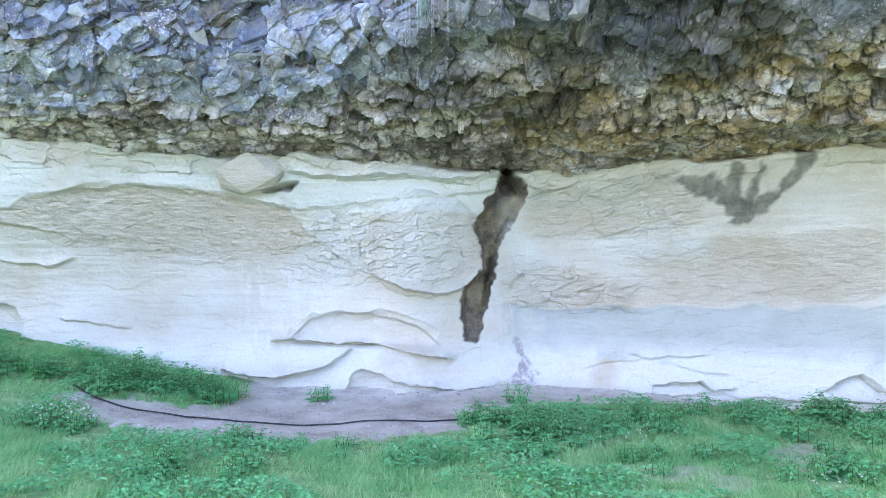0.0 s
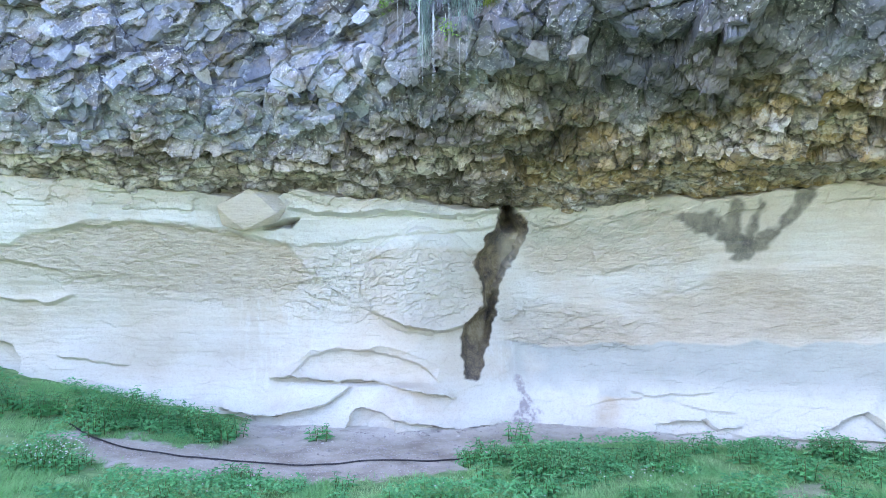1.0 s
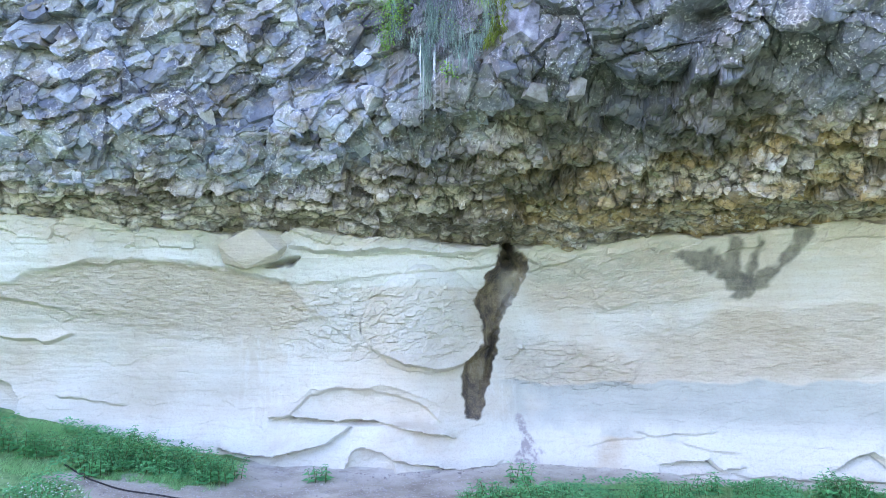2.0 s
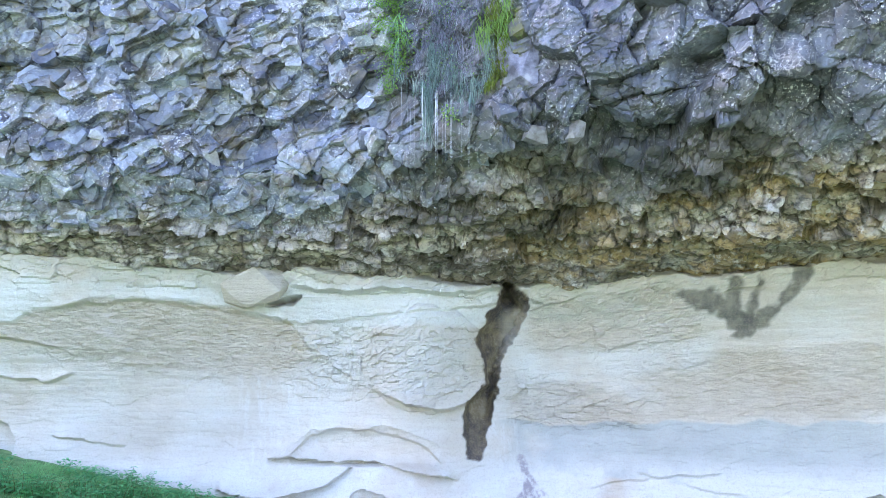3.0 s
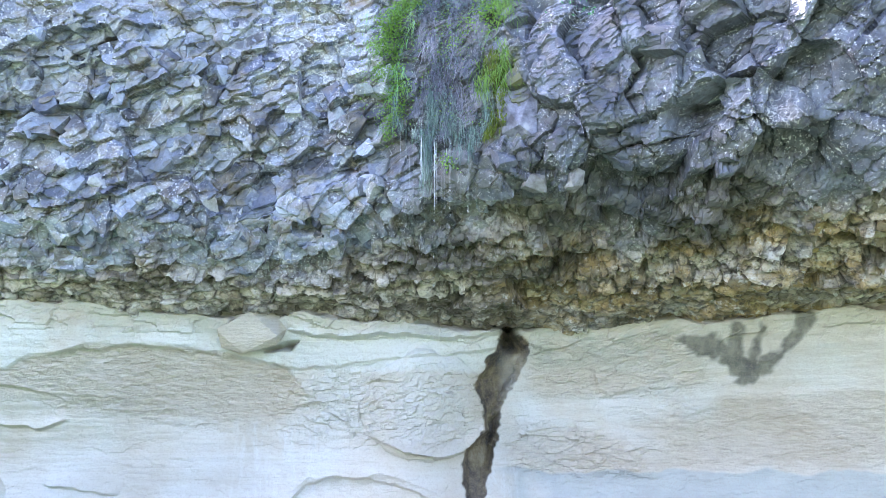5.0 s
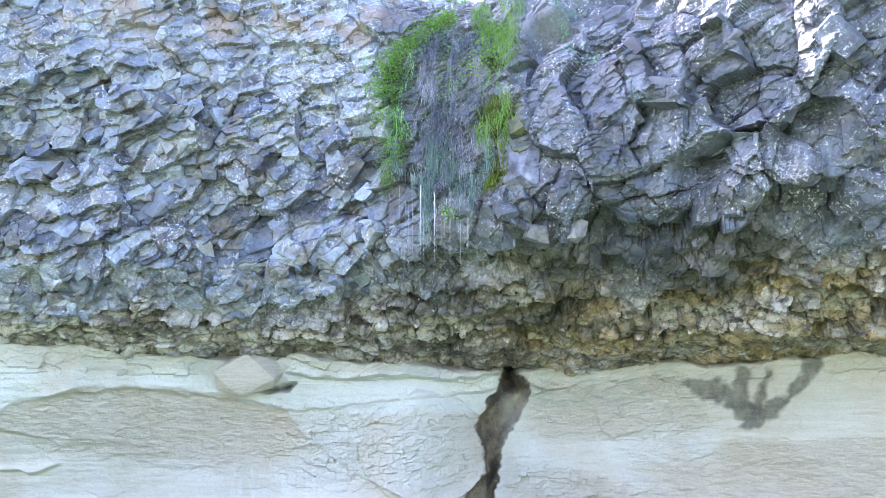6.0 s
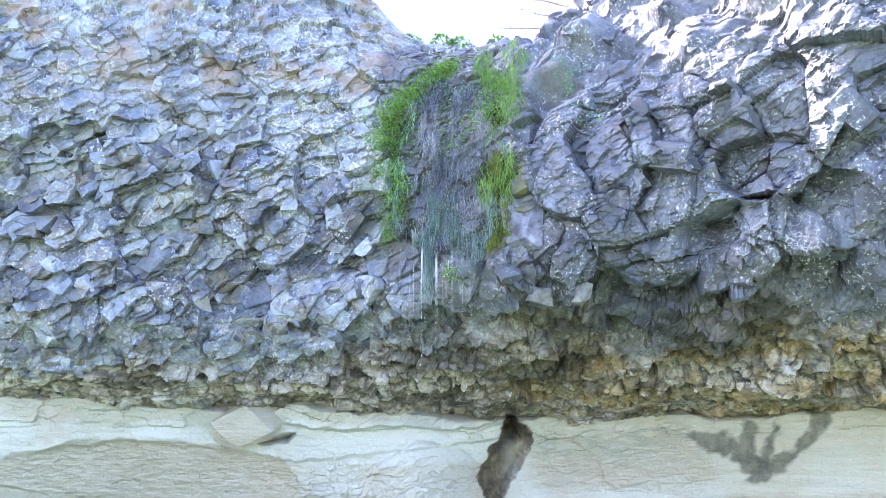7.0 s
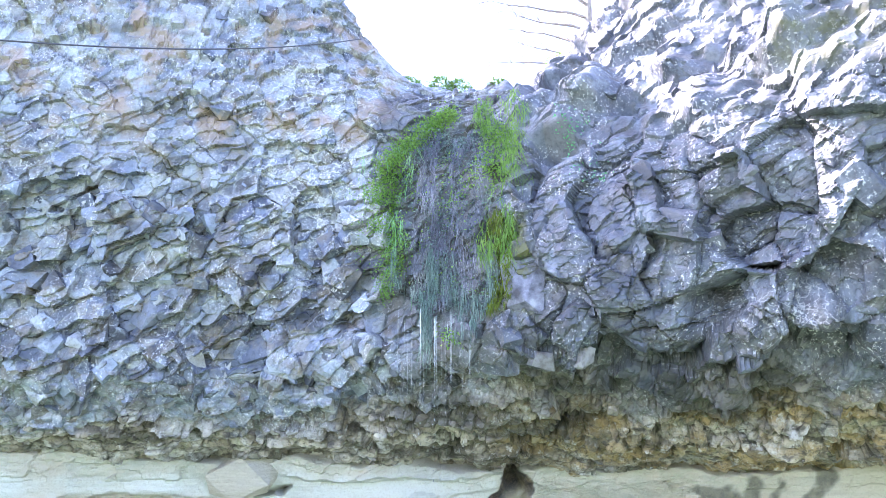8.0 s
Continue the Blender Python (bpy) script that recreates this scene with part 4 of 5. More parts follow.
grass()


# ---- nettles and leafy herbs ----
def nettle(seed, height, stems, leaf, spread):
    """A herb at the origin: its stems, each with crossed pairs of leaves."""
    r = random.Random(seed)
    thing = new("nettle_plant")
    for _ in range(stems):
        a, lean = r.uniform(0, 6.28), r.uniform(0.05, 0.35)
        h = height * r.uniform(0.6, 1.0)
        bx, by = r.gauss(0, spread * 0.4), r.gauss(0, spread * 0.4)
        pts = [Vector((bx + math.cos(a) * lean * h * f * f, by + math.sin(a) * lean * h * f * f, h * f)) for f in (0, 0.3, 0.6, 0.85, 1.0)]
        stem = part("stem", mesh_of("stem", tube(pts, (0.007, 0.006, 0.005, 0.004, 0.002), 4), STEM), thing)
        base, way, up, ln, wd = [], [], [], [], []
        k = max(5, int(h / 0.055))
        for i in range(k):
            f = 0.18 + 0.82 * i / (k - 1)
            j = min(3, int(f * 4))
            q = Vector((bx + math.cos(a) * lean * h * f * f, by + math.sin(a) * lean * h * f * f, h * f))
            b = i * 1.57 + r.uniform(-0.4, 0.4)
            for s in (0, math.pi):
                d = Vector((math.cos(b + s), math.sin(b + s), r.uniform(-0.35, 0.25))).normalized()
                base.append(q[:])
                way.append(d[:])
                up.append((d.x * 0.25, d.y * 0.25 - 0.15, 1.0))
                size = leaf * (1.0 - 0.55 * f) * r.uniform(0.8, 1.3)
                ln.append(size * 1.5)
                wd.append(size * 0.85)
        part("foliage", mesh_of("foliage", leaves(np.array(base), unit(np.array(way)), unit(np.array(up)), np.array(ln), np.array(wd)), LEAF), stem)
    return thing


HERBS = [nettle(1, 0.85, 5, 0.11, 0.22), nettle(2, 0.62, 6, 0.11, 0.25), nettle(3, 0.42, 7, 0.10, 0.28), nettle(4, 0.26, 7, 0.085, 0.22)]
for h, l in zip(HERBS, ("tall dark green nettle with stacked toothed leaves", "leafy green nettle growing in a clump", "bushy low nettle with broad green leaves", "small leafy green herb close to the ground")):
    tagged(h, l, "plant", "nettles along the wall")
used = set()


def herb(kind, x, y, size, turn):
    z = float(ground_z(np.array([x]), np.array([y]))[0]) - 0.02
    m = pose(x, y, z, 0, 0, turn)
    if kind not in used:
        used.add(kind)
        HERBS[kind].matrix_world = m
        HERBS[kind].scale = (size,) * 3
        return HERBS[kind]
    ob = copy_thing(HERBS[kind], m)
    ob.scale = (size,) * 3
    return ob


# drifts of herbs: middle x, y, half sizes, how many, which kinds
DRIFTS = [(-5.2, 13.35, 0.9, 0.25, 15, (0, 1, 2)), (-6.9, 13.0, 1.0, 0.35, 15, (1, 2, 2)), (-8.6, 12.7, 0.8, 0.5, 15, (1, 2, 2)), (-4.35, 13.3, 0.25, 0.2, 6, (1, 2)),
          (-6.2, 10.9, 0.5, 0.35, 9, (2, 2, 3)), (-3.2, 10.5, 0.35, 0.25, 7, (2, 2, 3)), (-3.1, 8.9, 0.8, 0.5, 11, (2, 2, 3)), (-1.0, 9.9, 1.2, 0.4, 8, (3,)),
          (1.7, 11.4, 0.7, 0.7, 20, (1, 2, 2)), (0.9, 12.1, 0.5, 0.4, 10, (2, 2, 3)), (3.0, 11.7, 0.9, 0.5, 14, (2, 2, 3)), (1.5, 10.3, 0.8, 0.4, 8, (2, 3)),
          (5.2, 12.3, 1.2, 0.3, 10, (2, 3)), (7.3, 12.2, 0.9, 0.3, 14, (1, 2, 2)), (4.9, 9.0, 0.6, 0.4, 9, (2, 3)), (3.3, 9.6, 0.8, 0.5, 8, (3,)), (6.6, 10.6, 1.0, 0.6, 9, (2, 3))]
place = random.Random(17)
for cx, cy, rx, ry, count, kinds in DRIFTS:
    for _ in range(count):
        herb(place.choice(kinds), cx + place.uniform(-1, 1) * rx, cy + place.uniform(-1, 1) * ry, place.uniform(0.75, 1.15), place.uniform(0, 360))
herb(3, -2.42, 13.75, 1.3, 20)
herb(2, 1.45, 13.55, 1.15, 80)
herb(1, -6.05, 13.5, 1.25, 140)


# ---- the dripping curtain of plants in the notch ----
def on_cliff(x, z, out=0.0):
    """The face's places at given x and heights above the lip."""
    j = np.clip(np.searchsorted(COLUMNS, x), 0, len(COLUMNS) - 1)
    res = np.empty((len(x), 3))
    for k, (jj, zz) in enumerate(zip(j, z)):
        col = FACE[150:, jj]
        i = int(np.argmin(np.abs(col[:, 2] - zz)))
        res[k] = col[i] + NORMAL[150 + i, jj] * out
    return res


def hanging(name, count, seed, where, length, width, mat, label, out=0.12, sway=0.08):
    """Strands that hang down from the face in uneven locks; where(r) gives x and z."""
    r = np.random.RandomState(seed)
    x, z = where(r, count)
    lock = fbm(x * 5.0, z * 1.2, 0 * x, 3, seed)
    keep = lock + r.normal(0, 0.2, len(x)) > -0.02
    x, z, lock = x[keep], z[keep], lock[keep]
    n = len(x)
    p = on_cliff(x, z, out) + np.stack((0 * x, -np.abs(r.normal(0, 0.07, n)) - 0.10 * np.clip(lock, 0, 1), 0 * x), -1)
    way = unit(np.stack((r.normal(0, sway, n) + 0.12 * soft_noise(x * 2, z * 2, 0 * x, seed + 1), -0.10 - np.abs(r.normal(0, sway, n)), -np.ones(n)), -1))
    side = unit(np.stack((np.ones(n), r.normal(0, 0.6, n), 0 * x), -1))
    me = mesh_of(name, ribbons(p, way, side, length(r, n) * (1 + 0.5 * np.clip(lock, -0.6, 1)), width(r, n), 0.0, 2), mat)
    return tagged(part(name, me), label, "plants", kind="stuff")


def tri_zone(lo, hi, x_at_lo, x_at_hi):
    """Places between two heights, within widths that change from one to the other."""
    def f(r, n):
        z = lo + (hi - lo) * r.rand(n)
        t = (z - lo) / (hi - lo)
        a, b = x_at_lo[0] + (x_at_hi[0] - x_at_lo[0]) * t, x_at_lo[1] + (x_at_hi[1] - x_at_lo[1]) * t
        x = a + (b - a) * r.rand(n)
        return x + 0.28 * (b - a) * soft_noise(z * 2.3, x * 3.1, 0 * z, 91), z + 0.25 * soft_noise(x * 4.0, z * 1.1, 0 * z, 92)
    return f


hanging("dead_strands", 4600, 401, tri_zone(7.7, 10.9, (-0.6, 0.5), (-0.5, 0.65)), lambda r, n: r.uniform(0.06, 0.34, n), lambda r, n: r.uniform(0.004, 0.010, n), DEAD, "hanging grey-mauve dead grass strands", 0.09, 0.22)
hanging("wet_strands", 3000, 402, tri_zone(7.1, 8.6, (-0.5, 0.5), (-0.75, 0.7)), lambda r, n: r.uniform(0.08, 0.42, n), lambda r, n: r.uniform(0.004, 0.011, n), BLUEGRASS, "wet blue-green grass hanging over the lip", 0.14, 0.14)
hanging("side_strands", 450, 403, tri_zone(7.9, 10.6, (-1.0, -0.55), (-1.35, -0.5)), lambda r, n: r.uniform(0.1, 0.45, n), lambda r, n: r.uniform(0.006, 0.016, n), GRASS, "green grass hanging down the wet rock", 0.12, 0.3)
hanging("side_strands", 1700, 404, tri_zone(8.3, 11.8, (0.55, 1.1), (0.7, 1.45)), lambda r, n: r.uniform(0.1, 0.5, n), lambda r, n: r.uniform(0.006, 0.016, n), BRIGHT, "bright green grass hanging beside the water", 0.13, 0.34)
hanging("moss", 1800, 405, tri_zone(7.5, 9.0, (0.6, 1.15), (0.75, 1.25)), lambda r, n: r.uniform(0.05, 0.16, n), lambda r, n: r.uniform(0.012, 0.03, n), MOSS, "olive moss cushions on the wet rock", 0.05, 0.4)


def arc_zone(x0, x1, z0, z1, spread):
    """Places along a slanting band."""
    def f(r, n):
        t = r.rand(n)
        return x0 + (x1 - x0) * t + r.normal(0, 0.07, n), z0 + (z1 - z0) * t + r.normal(0, spread, n) * (1 - 0.5 * t)
    return f


def leafy(name, count, seed, where, size, mat, label, out=0.16, gaps=-0.1):
    r = np.random.RandomState(seed)
    x, z = where(r, count)
    clump = soft_noise(x * 3.2, z * 3.2, 0 * x, seed)
    x, z = x[clump > gaps], z[clump > gaps]
    n = len(x)
    p = on_cliff(x, z, out) + r.normal(0, 0.07, (n, 3))
    way = unit(r.normal(0, 1, (n, 3)) * (1, 0.7, 0.7) + (0, -0.5, -0.35))
    up = unit(r.normal(0, 0.4, (n, 3)) + (0, -0.8, 0.7))
    me = mesh_of(name, leaves(p, way, up, size * r.uniform(0.6, 1.3, n), size * 0.7 * r.uniform(0.6, 1.2, n)), mat)
    return tagged(part(name, me), label, "plants", kind="stuff")


leafy("cress", 2600, 411, arc_zone(-1.2, 0.15, 10.0, 11.3, 0.18), 0.055, BRIGHT, "bright green cress rooted in the seep", 0.16, -0.6)
leafy("cress", 2600, 412, tri_zone(8.0, 10.1, (-1.0, -0.6), (-1.35, -0.6)), 0.045, BRIGHT, "green cress hanging from the dripping rock")
leafy("cress", 1500, 413, tri_zone(9.6, 11.6, (0.45, 1.05), (0.8, 1.3)), 0.055, BRIGHT, "fresh green cress beside the water")
leafy("cress", 240, 414, tri_zone(9.0, 9.5, (0.15, 0.4), (0.15, 0.4)), 0.05, BRIGHT, "small green cress tuft on wet rock")
leafy("cress", 260, 415, tri_zone(9.4, 10.4, (1.9, 2.5), (2.0, 2.4)), 0.05, LEAF, "sparse green herbs in a rock crack")
leafy("cress", 4200, 418, tri_zone(7.6, 10.8, (-0.65, 0.6), (-0.6, 0.75)), 0.042, BLUEGRASS, "tiny blue-green leaves in the seep")
leafy("cress", 1300, 419, tri_zone(7.9, 10.2, (-1.3, 0.6), (-1.3, 0.7)), 0.045, BRIGHT, "scattered bright green sprigs on wet rock")
leafy("fern", 60, 416, tri_zone(7.05, 7.2, (0.2, 0.36), (0.2, 0.36)), 0.06, BRIGHT, "small green fern under the lip")
leafy("cress", 160, 417, tri_zone(12.3, 12.9, (-0.7, 0.9), (-0.5, 0.7)), 0.06, BRIGHT, "green weeds along the top of the fall", 0.05)


def cascade(count, seed):
    """Broken white water running down the stepped brink into the curtain."""
    r = np.random.RandomState(seed)
    step = np.floor(r.rand(count) * 9) / 9
    z = 11.15 + 1.3 * step + r.normal(0, 0.035, count)
    x = -0.55 + 0.35 * (1 - step) + (0.95 + 0.35 * step) * r.rand(count)
    p = on_cliff(x, z, 0.05)
    level = r.rand(count) < 0.7
    way = unit(np.stack((np.where(level, 1.0, r.normal(0, 0.2, count)), np.where(level, 0.0, -0.45), np.where(level, r.normal(0, 0.12, count), -0.9)), -1))
    side = unit(np.stack((np.where(level, 0.0, 1.0), np.where(level, -0.5, 0.0), np.where(level, 0.8, 0.0)), -1))
    me = mesh_of("cascade", ribbons(p, way, side, r.uniform(0.08, 0.28, count), r.uniform(0.005, 0.013, count), 0.05), WATER)
    return tagged(part("cascade", me), "white broken water trickling down the stepped brink", "water", kind="stuff")


cascade(230, 431)


# ---- falling water: two strings of drops and fainter ones ----
DROPS = []


def water_stream(x, y, top, low, width, seed, veil=0.0):
    """A thin jet from the lip; the drops into which it breaks are gathered apart."""
    r = random.Random(seed)
    jet = tube([(x, y, top + 0.25), (x, y, top + 0.05), (x, y, top - 0.2), (x, y, top - 0.5), (x, y, top - 0.9)], (width * 0.6 + veil * 0.3, width + veil, width + veil * 0.3, width * 0.7, width * 0.25), 6)
    ob = part("water_stream", mesh_of("water_stream", jet, WATER))
    z = top - 0.7
    while z > low:
        f = (top - z) / (top - low)
        l, w = r.uniform(0.015, 0.04), width * r.uniform(0.9, 1.6)
        dx, dy = r.gauss(0, 0.012 * f), r.gauss(0, 0.02 * f)
        DROPS.append(tube([(x + dx, y + dy, z), (x + dx, y + dy, z - l * 0.5), (x + dx, y + dy, z - l)], (w * 0.2, w, w * 0.3), 5))
        z -= r.uniform(0.04, 0.09) * (1 + 1.5 * f)
    return tagged(ob, "thin stream of falling water", "water", "falling water")


drip = random.Random(421)
water_stream(-0.39, 10.35, 7.25, 5.1, 0.006, 1, 0.008)
water_stream(-0.17, 10.3, 7.12, 4.9, 0.006, 2, 0.007)
for k in range(14):
    water_stream(drip.uniform(-0.75, 0.5), drip.uniform(10.2, 10.7), drip.uniform(7.0, 7.3), drip.uniform(5.6, 6.4), drip.uniform(0.002, 0.0035), 3 + k)
tagged(part("water_drops", mesh_of("water_drops", together(*DROPS), WATER)), "strings of falling water drops", "water", kind="stuff")


# ---- hose on the path, cable before the cliff ----
def laid(points, out):
    """A smooth line through the points (x, y) on the ground."""
    xs = np.linspace(points[0][0], points[-1][0], 90)
    ys = np.interp(xs, *zip(*points))
    k = np.ones(9) / 9
    ys[4:-4] = np.convolve(ys, k, "valid")
    return [(a, b, float(ground_z(np.array([a]), np.array([b]))[0]) + out) for a, b in zip(xs, ys)]


line = laid([(-6.9, 12.75), (-6.0, 12.25), (-5.2, 12.0), (-3.9, 11.95), (-2.9, 11.9), (-2.2, 11.85), (-0.8, 11.98), (0.3, 12.2), (1.4, 12.7), (2.6, 13.0), (4.2, 12.8)], 0.032)
hose = part("hose", mesh_of("hose", tube(line, [0.015] * len(line), 8), HOSE))
tagged(hose, "black plastic hose lying along the earth path", "hose")


def cable(a, b, sag, radius):
    pts = [(a[0] + (b[0] - a[0]) * f, a[1] + (b[1] - a[1]) * f, a[2] + (b[2] - a[2]) * f - 4 * sag * f * (1 - f)) for f in np.linspace(0, 1, 40)]
    return tagged(part("cable", mesh_of("cable", tube(pts, [radius] * len(pts), 6), CABLE)), "thin dark cable strung across the cliff face", "cable")


cable((-13.4, -10.5, 7.0), (-1.65, 12.1, 13.08), 2.41, 0.010)


# ---- on top: a bare tree, small shrubs ----
def bare_tree(at, height, seed):
    """A leafless tree: trunk, limbs, twigs."""
    r = random.Random(seed)
    thing = new("bare_tree")
    thing.location = at
    trunk = [Vector((0.10 * math.sin(f * 3), 0.05 * f, height * f)) for f in (0, 0.15, 0.3, 0.5, 0.7, 0.9)]
    part("trunk", mesh_of("trunk", tube(trunk, (0.16, 0.13, 0.115, 0.09, 0.06, 0.02), 8), BARK), thing)
    for k in range(11):
        f = 0.12 + 0.07 * k
        base = Vector((0.10 * math.sin(f * 3), 0.05 * f, height * f))
        a = r.uniform(2.4, 4.0) if k % 3 else r.uniform(0, 6.28)
        d = Vector((math.cos(a), 0.6 * math.sin(a), r.uniform(-0.05, 0.5)))
        l = height * r.uniform(0.3, 0.5)
        bits, pts = [], [base]
        for s in range(5):
            d = (d + Vector((r.gauss(0, 0.14), r.gauss(0, 0.14), r.gauss(0.02, 0.12)))).normalized()
            pts.append(pts[-1] + d * l / 5)
        branch = part("limb", mesh_of("limb", tube(pts, (0.045, 0.035, 0.027, 0.02, 0.013, 0.006), 5), BARK), thing)
        for s in range(1, 6):
            for _ in range(3):
                e = (d + Vector((r.gauss(0, 0.6), r.gauss(0, 0.6), r.gauss(0, 0.5)))).normalized()
                q = pts[s]
                tw = [q, q + e * l * 0.12, q + (e + Vector((0, 0, r.gauss(0, 0.4)))).normalized() * l * 0.24]
                bits.append(tube(tw, (0.010, 0.007, 0.003), 4))
        part("twig", mesh_of("twig", together(*bits), BARK), branch)
    return tagged(thing, "leafless pale tree with thin spreading branches", "tree")


bare_tree((3.75, 16.2, 13.9), 5.5, 61)


def shrub(at, size, count, mat, label, seed):
    r = np.random.RandomState(seed)
    thing = new("shrub")
    thing.location = at
    for k in range(5):
        a = r.uniform(0, 6.28)
        part("stem", mesh_of("stem", tube([(0, 0, -0.1), (0.3 * size * math.cos(a), 0.3 * size * math.sin(a), 0.4 * size), (0.6 * size * math.cos(a), 0.6 * size * math.sin(a), 0.8 * size)], (0.012, 0.008, 0.004), 4), STEM), thing)
    d = unit(r.normal(0, 1, (count, 3)))
    p = d * (size * r.uniform(0.3, 1.0, count) ** 0.6)[:, None] * (1, 0.8, 0.55) + (0, 0, 0.45 * size)
    p += 0.12 * size * np.stack([soft_noise(*(p.T * 6), k) for k in range(3)], -1)
    way = unit(d + r.normal(0, 0.6, (count, 3)))
    part("foliage", mesh_of("foliage", leaves(p, way, unit(r.normal(0, 0.5, (count, 3)) + (0, -0.2, 1)), 0.06 * r.uniform(0.6, 1.4, count), 0.035 * r.uniform(0.6, 1.3, count)), mat), thing)
    return tagged(thing, label, "shrub", "shrubs at the brink")


shrub((-0.75, 13.25, 12.56), 0.26, 420, BRIGHT, "small bright green shrub at the brink", 71)
shrub((-0.1, 13.2, 12.5), 0.30, 520, BRIGHT, "small bright green shrub at the brink", 72)
shrub((0.3, 13.25, 12.5), 0.26, 420, BRIGHT, "small bright green shrub at the brink", 73)
shrub((1.1, 13.1, 12.5), 0.22, 260, BRIGHT, "sunlit yellow-green tuft at the brink", 74)
shrub((2.9, 15.2, 14.0), 0.5, 380, BRIGHT, "sunlit yellow-green shrub on the slope", 75)


# ---- stones lying on the path ----
def path_stones():
    r = np.random.RandomState(81)
    x, y = r.uniform(-7.5, 3.4, 6000), r.uniform(10.6, 14.3, 6000)
    keep = (sod_at(x, y) < 0.4) & (y < sand_y(x, 0 * x + 0.1) - 0.08)
    x, y = x[keep], y[keep]
    foot = r.uniform(-4.2, 8.0, 700)
    x, y = np.concatenate((x, foot)), np.concatenate((y, sand_y(foot, 0 * foot + 0.1) - 0.05 - np.abs(r.normal(0, 0.22, 700))))
    z = ground_z(x, y)
    vts = []
    for a, b, c in zip(x, y, z):
        s = r.uniform(0.008, 0.026) if r.rand() < 0.96 else r.uniform(0.03, 0.06)
        v, t = RUBBLE_STONES[r.randint(len(RUBBLE_STONES))]
        turn = r.uniform(0, 6.28)
        rot = np.array(((math.cos(turn), -math.sin(turn), 0), (math.sin(turn), math.cos(turn), 0), (0, 0, 1)))
        vts.append(((v * s) @ rot.T + (a, b, c + 0.15 * s), t))
    tagged(part("pebbles", mesh_of("pebbles", together(*vts), GRAVEL)), "pale pebbles scattered on the earth path", "pebbles", kind="stuff")


BOX = np.array([(a, b, c) for a in (-0.5, 0.5) for b in (-0.4, 0.4) for c in (-0.3, 0.3)])
BOX_TRIS = np.array([(0, 1, 3), (0, 3, 2), (4, 6, 7), (4, 7, 5), (0, 4, 5), (0, 5, 1), (2, 3, 7), (2, 7, 6), (0, 2, 6), (0, 6, 4), (1, 5, 7), (1, 7, 3)])
RUBBLE_STONES = [(BOX * np.random.RandomState(90 + k).uniform(0.5, 1.1, BOX.shape), BOX_TRIS) for k in range(8)]
path_stones()


# ---- loose-looking blocks of the cliff: angular stones set in its face ----
def hull_stone(seed, points, dims, corners=True):
    """An angular block of about unit size: verts and triangles."""
    r = random.Random(seed)
    bm = bmesh.new()
    for c in ((a, b, d) for a in (-1, 1) for b in (-1, 1) for d in (-1, 1)):
        if corners and r.random() < 0.85:
            bm.verts.new([c[k] * dims[k] * 0.5 * r.uniform(0.55, 1.0) for k in range(3)])
    for _ in range(points):
        v = Vector((r.uniform(-1, 1), r.uniform(-1, 1), r.uniform(-1, 1)))
        v = v / max(abs(v.x), abs(v.y), abs(v.z), 0.01) if r.random() < 0.75 else v.normalized() * 1.15
        bm.verts.new((v.x * dims[0] * 0.5, v.y * dims[1] * 0.5, v.z * dims[2] * 0.5))
    res = bmesh.ops.convex_hull(bm, input=bm.verts)
    bmesh.ops.delete(bm, geom=[v for v in bm.verts if not v.link_faces], context="VERTS")
    bmesh.ops.dissolve_limit(bm, angle_limit=radians(14), verts=bm.verts, edges=bm.edges)
    bmesh.ops.triangulate(bm, faces=bm.faces)
    bmesh.ops.recalc_face_normals(bm, faces=bm.faces)
    bm.verts.index_update()
    out = np.array([v.co[:] for v in bm.verts]), np.array([[v.index for v in f.verts] for f in bm.faces])
    bm.free()
    return out


BLOCKS = [hull_stone(100 + i, 9, (1.0, 0.8, 0.55)) for i in range(18)]
LUMPS = [hull_stone(260 + i, 26, (1.1, 1.0, 1.0), False) for i in range(8)]


def tri_mesh(name, verts, tris, mat, **attributes):
    me = bpy.data.meshes.new(name)
    me.vertices.add(len(verts))
    me.vertices.foreach_set("co", np.asarray(verts, np.float32).reshape(-1))
    me.loops.add(tris.size)
    me.loops.foreach_set("vertex_index", tris.reshape(-1).astype(np.int32))
    me.polygons.add(len(tris))
    me.polygons.foreach_set("loop_start", (np.arange(len(tris)) * 3).astype(np.int32))
    me.polygons.foreach_set("use_smooth", np.zeros(len(tris), bool))
    me.update(calc_edges=True)
    for key, v in attributes.items():
        a = me.attributes.new(key, "FLOAT", "POINT")
        a.data.foreach_set("value", np.clip(v, 0, 1).astype(np.float32))
    me.materials.append(mat)
    return me


def turn_to(normal, r, wobble, level=False):
    """A rotation that lays a stone's flat side along the face, turned and tipped at random."""
    n = Vector(normal)
    n = (n + Vector((r.gauss(0, wobble), r.gauss(0, wobble), r.gauss(0, wobble)))).normalized()
    if level:
        a = (Vector((1, r.gauss(0, 0.2), r.gauss(0, 0.25))) - n * n.x).normalized()
        b = n.cross(a).normalized()
        return Matrix((b.cross(n), b, n)).transposed()
    return n.to_track_quat("Z", "Y").to_matrix() @ Matrix.Rotation(r.uniform(0, 6.28), 3, "Z")


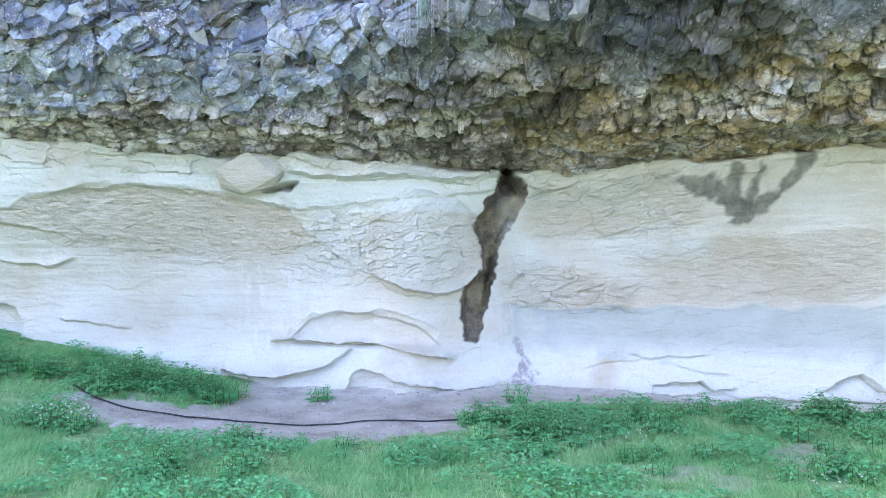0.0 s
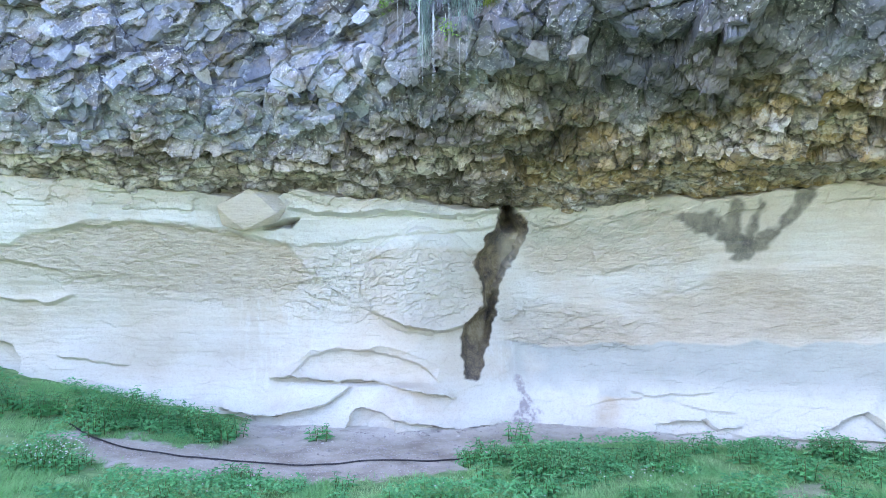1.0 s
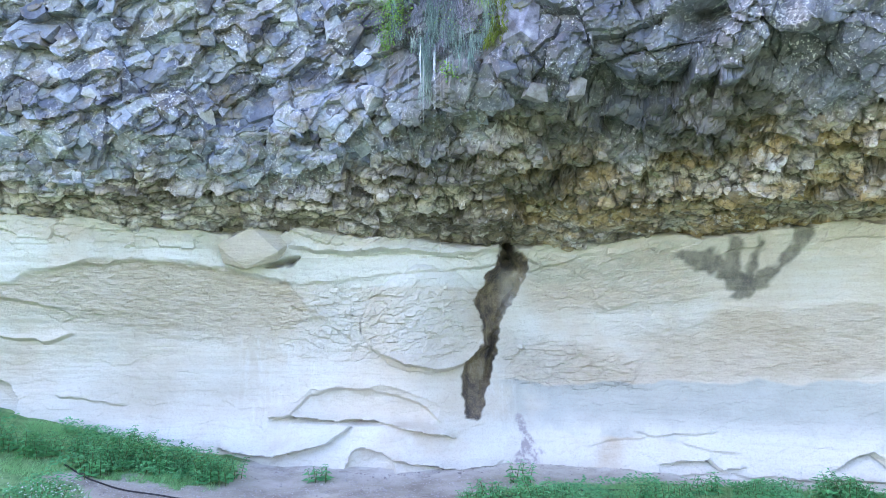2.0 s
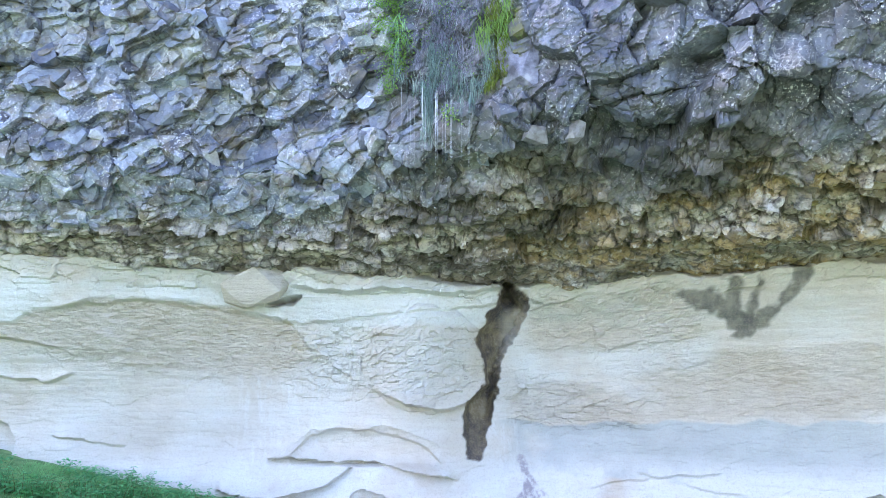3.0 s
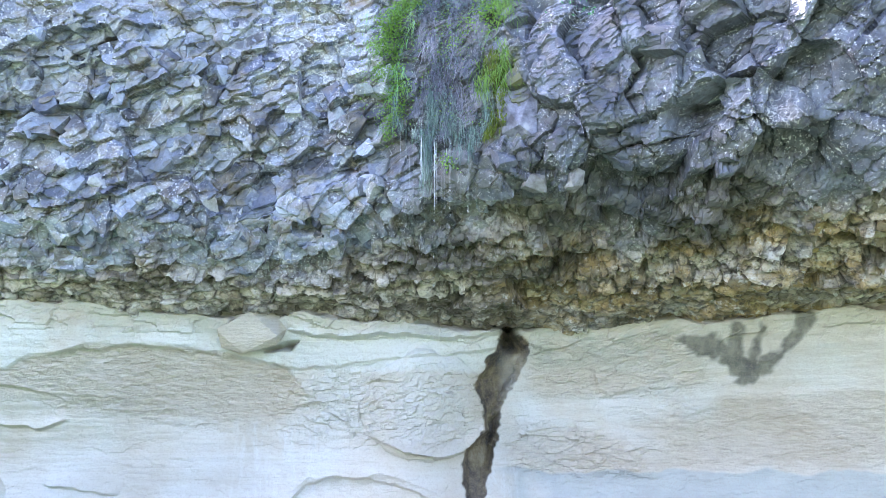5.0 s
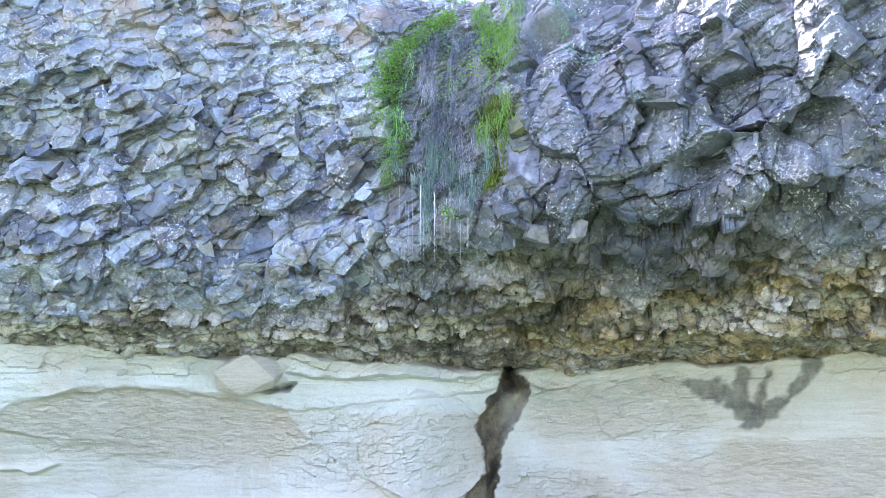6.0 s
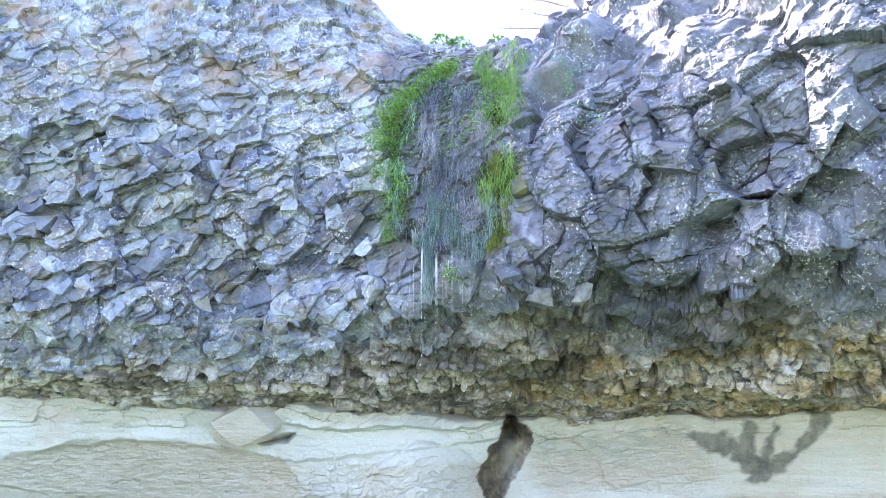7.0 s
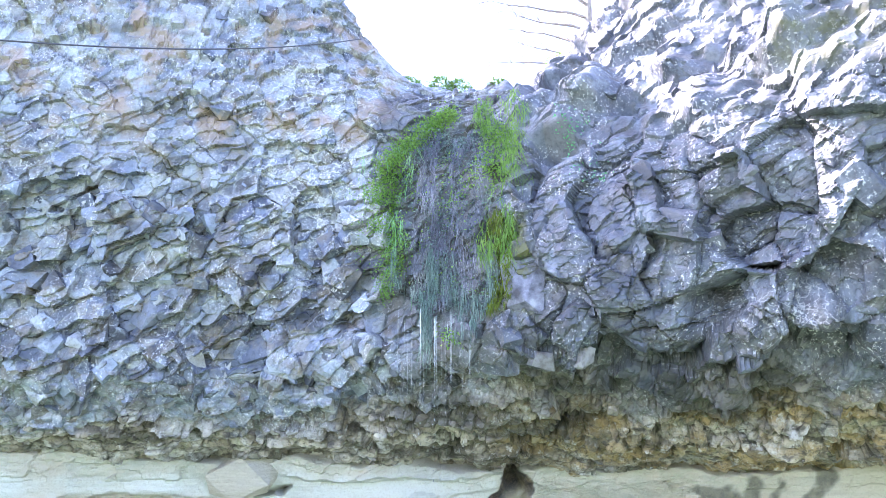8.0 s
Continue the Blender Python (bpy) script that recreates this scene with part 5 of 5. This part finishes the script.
def sown(count, apart, wanted, seed, lo=(-9.3, 5.0), hi=(8.3, 14.5)):
    """Places on the cliff's face no nearer to each other than apart(place), where wanted(place, rubble) allows."""
    r = random.Random(seed)
    rows, cols = FACE.shape[:2]
    seen, out = {}, []
    c0, c1 = np.searchsorted(COLUMNS, (lo[0], hi[0]))
    for _ in range(count * 14):
        i, j = r.randrange(12, rows - 14), r.randrange(c0, c1)
        p = FACE[i, j]
        if not lo[1] < p[2] < hi[1] or not wanted(p, TAN[i, j]):
            continue
        d = apart(p)
        key = tuple(int(math.floor(v / 0.5)) for v in p)
        near = [q for a in (-1, 0, 1) for b in (-1, 0, 1) for c in (-1, 0, 1) for q in seen.get((key[0] + a, key[1] + b, key[2] + c), ())]
        if any((p[0] - q[0]) ** 2 + (p[1] - q[1]) ** 2 + (p[2] - q[2]) ** 2 < d * d for q in near):
            continue
        seen.setdefault(key, []).append(p)
        out.append((p, NORMAL[i, j]))
        if len(out) >= count:
            break
    return out


def joined_stones(name, places, shapes, size, sink, wobble, seed, mat, label, level=False, tones=(0.28, 0.68)):
    """Many stones as one part of the cliff."""
    r = random.Random(seed)
    vs, ts, tone, centre, n = [], [], [], [], 0
    for p, nrm in places:
        v, t = shapes[r.randrange(len(shapes))]
        s = size(p, r)
        m = np.array(turn_to(nrm, r, wobble, level))
        q = (v * s * np.array((1, r.uniform(0.7, 1.1), r.uniform(0.75, 1.25)))) @ m.T + p - nrm * s * sink
        vs.append(q)
        ts.append(t + n)
        n += len(v)
        tone.append(np.full(len(v), r.uniform(*tones)))
        centre.append(np.repeat(p[None], len(v), 0))
    v = np.concatenate(vs)
    z = zones(np.concatenate(centre))
    for k in ("fall", "layer", "chance"):
        z.pop(k)
    me = tri_mesh(name, v, np.concatenate(ts), mat, cell=np.concatenate(tone), hue=(np.concatenate(tone) * 13.7) % 1, **z)
    ob = new(name, me)
    ob.parent = cliff
    return tagged(ob, label, kind="stuff")


def in_fall(p):
    """Places kept bare: the wet notch, and the hollows of the steep wall."""
    return -1.15 < p[0] < 0.95 and p[2] > 7.35 or 3.3 < p[0] < 5.4 and 7.0 < p[2] < 8.15


def basalt_size(p, r):
    s = r.uniform(0.18, 0.40) if r.random() < 0.85 else r.uniform(0.4, 0.6)
    return s * (1.3 if p[0] > 1.2 and p[2] < 9.8 else 0.85 if p[2] > 9.8 else 1.0)


def bluish(p):
    return -8.0 < p[0] < -1.1 and 6.3 < p[2] < 9.6


dark = sown(1150, lambda p: 0.30 if p[0] < 1.2 else 0.55, lambda p, tan: not in_fall(p) and tan < 0.4 and not (p[0] > 0.9 and p[2] < 7.4) and not (p[2] > 9.8 and p[0] < 0 and int(p[0] * 1000) % 4), 301)
single = [d for d in dark if bluish(d[0])][:290]
chosen = {id(d) for d in single}
joined_stones("basalt_blocks", [d for d in dark if id(d) not in chosen], BLOCKS, basalt_size, 0.27, 0.2, 302, BASALT, "angular blue-grey basalt blocks with pale lichen", False, (0.1, 0.8))
earthy = sown(260, lambda p: 0.3, lambda p, tan: tan >= 0.5 and p[2] > np.interp(p[0], ST, ZC) + 0.2, 303)
joined_stones("rubble", earthy, LUMPS, lambda p, r: r.uniform(0.10, 0.22) if r.random() < 0.85 else r.uniform(0.22, 0.38), 0.3, 0.3, 304, BASALT, "tan and grey rubble stones cemented under the overhang", True, (0.1, 0.65))

# the blue-grey wall's large blocks, each by itself, leaning out at the foot
block_meshes = [tri_mesh("block", v, t, BASALT_BLOCK) for v, t in BLOCKS]
pick = random.Random(305)
for place, nrm in single:
    ob = new("block", block_meshes[pick.randrange(len(block_meshes))])
    s = basalt_size(place, pick) * 1.25
    lean = (Vector(nrm) + Vector((0, 0, 0.25))).normalized()
    ob.matrix_world = Matrix.Translation(Vector(place) - Vector(nrm) * s * 0.24) @ turn_to(lean, pick, 0.2).to_4x4() @ Matrix.Diagonal((s, s * pick.uniform(0.6, 1.0), s * pick.uniform(0.75, 1.1), 1))
    ob.parent = cliff


# marked stones: a pale smooth slab beside the fall, two bleached blocks, a row of cream ones
def set_stone(name, at, size, turn, shape, mat, label, owner=None):
    """One stone of its own look, set in the cliff."""
    v, t = shape
    ob = new(name, tri_mesh(name, v * np.array(size), t, mat, rough=np.full(len(v), 0.55)))
    ob.matrix_world = pose(*at, *turn)
    ob.parent = owner or cliff
    return tagged(ob, label)


set_stone("slab", (1.30, 10.52, 8.05), (0.75, 0.9, 1.5), (-4, 3, -20), hull_stone(311, 10, (1, 1, 1)), SLAB, "smooth pale lilac slab of basalt")
set_stone("block", (1.95, 10.35, 7.95), (0.75, 0.9, 1.5), (-6, -4, -28), hull_stone(312, 10, (1, 1, 1)), BASALT, "dark purple-grey basalt block beside the slab")
set_stone("block", (1.46, 10.5, 6.72), (0.36, 0.35, 0.28), (10, 5, 10), LUMPS[5], PALE, "bleached whitish block")
set_stone("block", (2.08, 10.45, 6.76), (0.28, 0.3, 0.36), (0, 12, 30), LUMPS[1], PALE, "bleached whitish block")
for k, (x, y, z, w) in enumerate(((6.5, 11.25, 5.95, 0.44), (6.98, 11.0, 5.97, 0.36), (7.35, 10.9, 6.02, 0.3))):
    set_stone("block", (x, y + 0.2, z), (w * 1.0, 0.6, 0.62), (k * 5 - 8, k * 3 - 6, -24 + 6 * k), RUBBLE_STONES[k], CREAM, "ochre cream stone block")
set_stone("block", (-4.02, 14.3, 4.72), (1.3, 0.85, 0.80), (10, -12, -8), hull_stone(301, 34, (1, 1, 1), False), SAND, "pale sandstone block on a ledge", lower_wall)
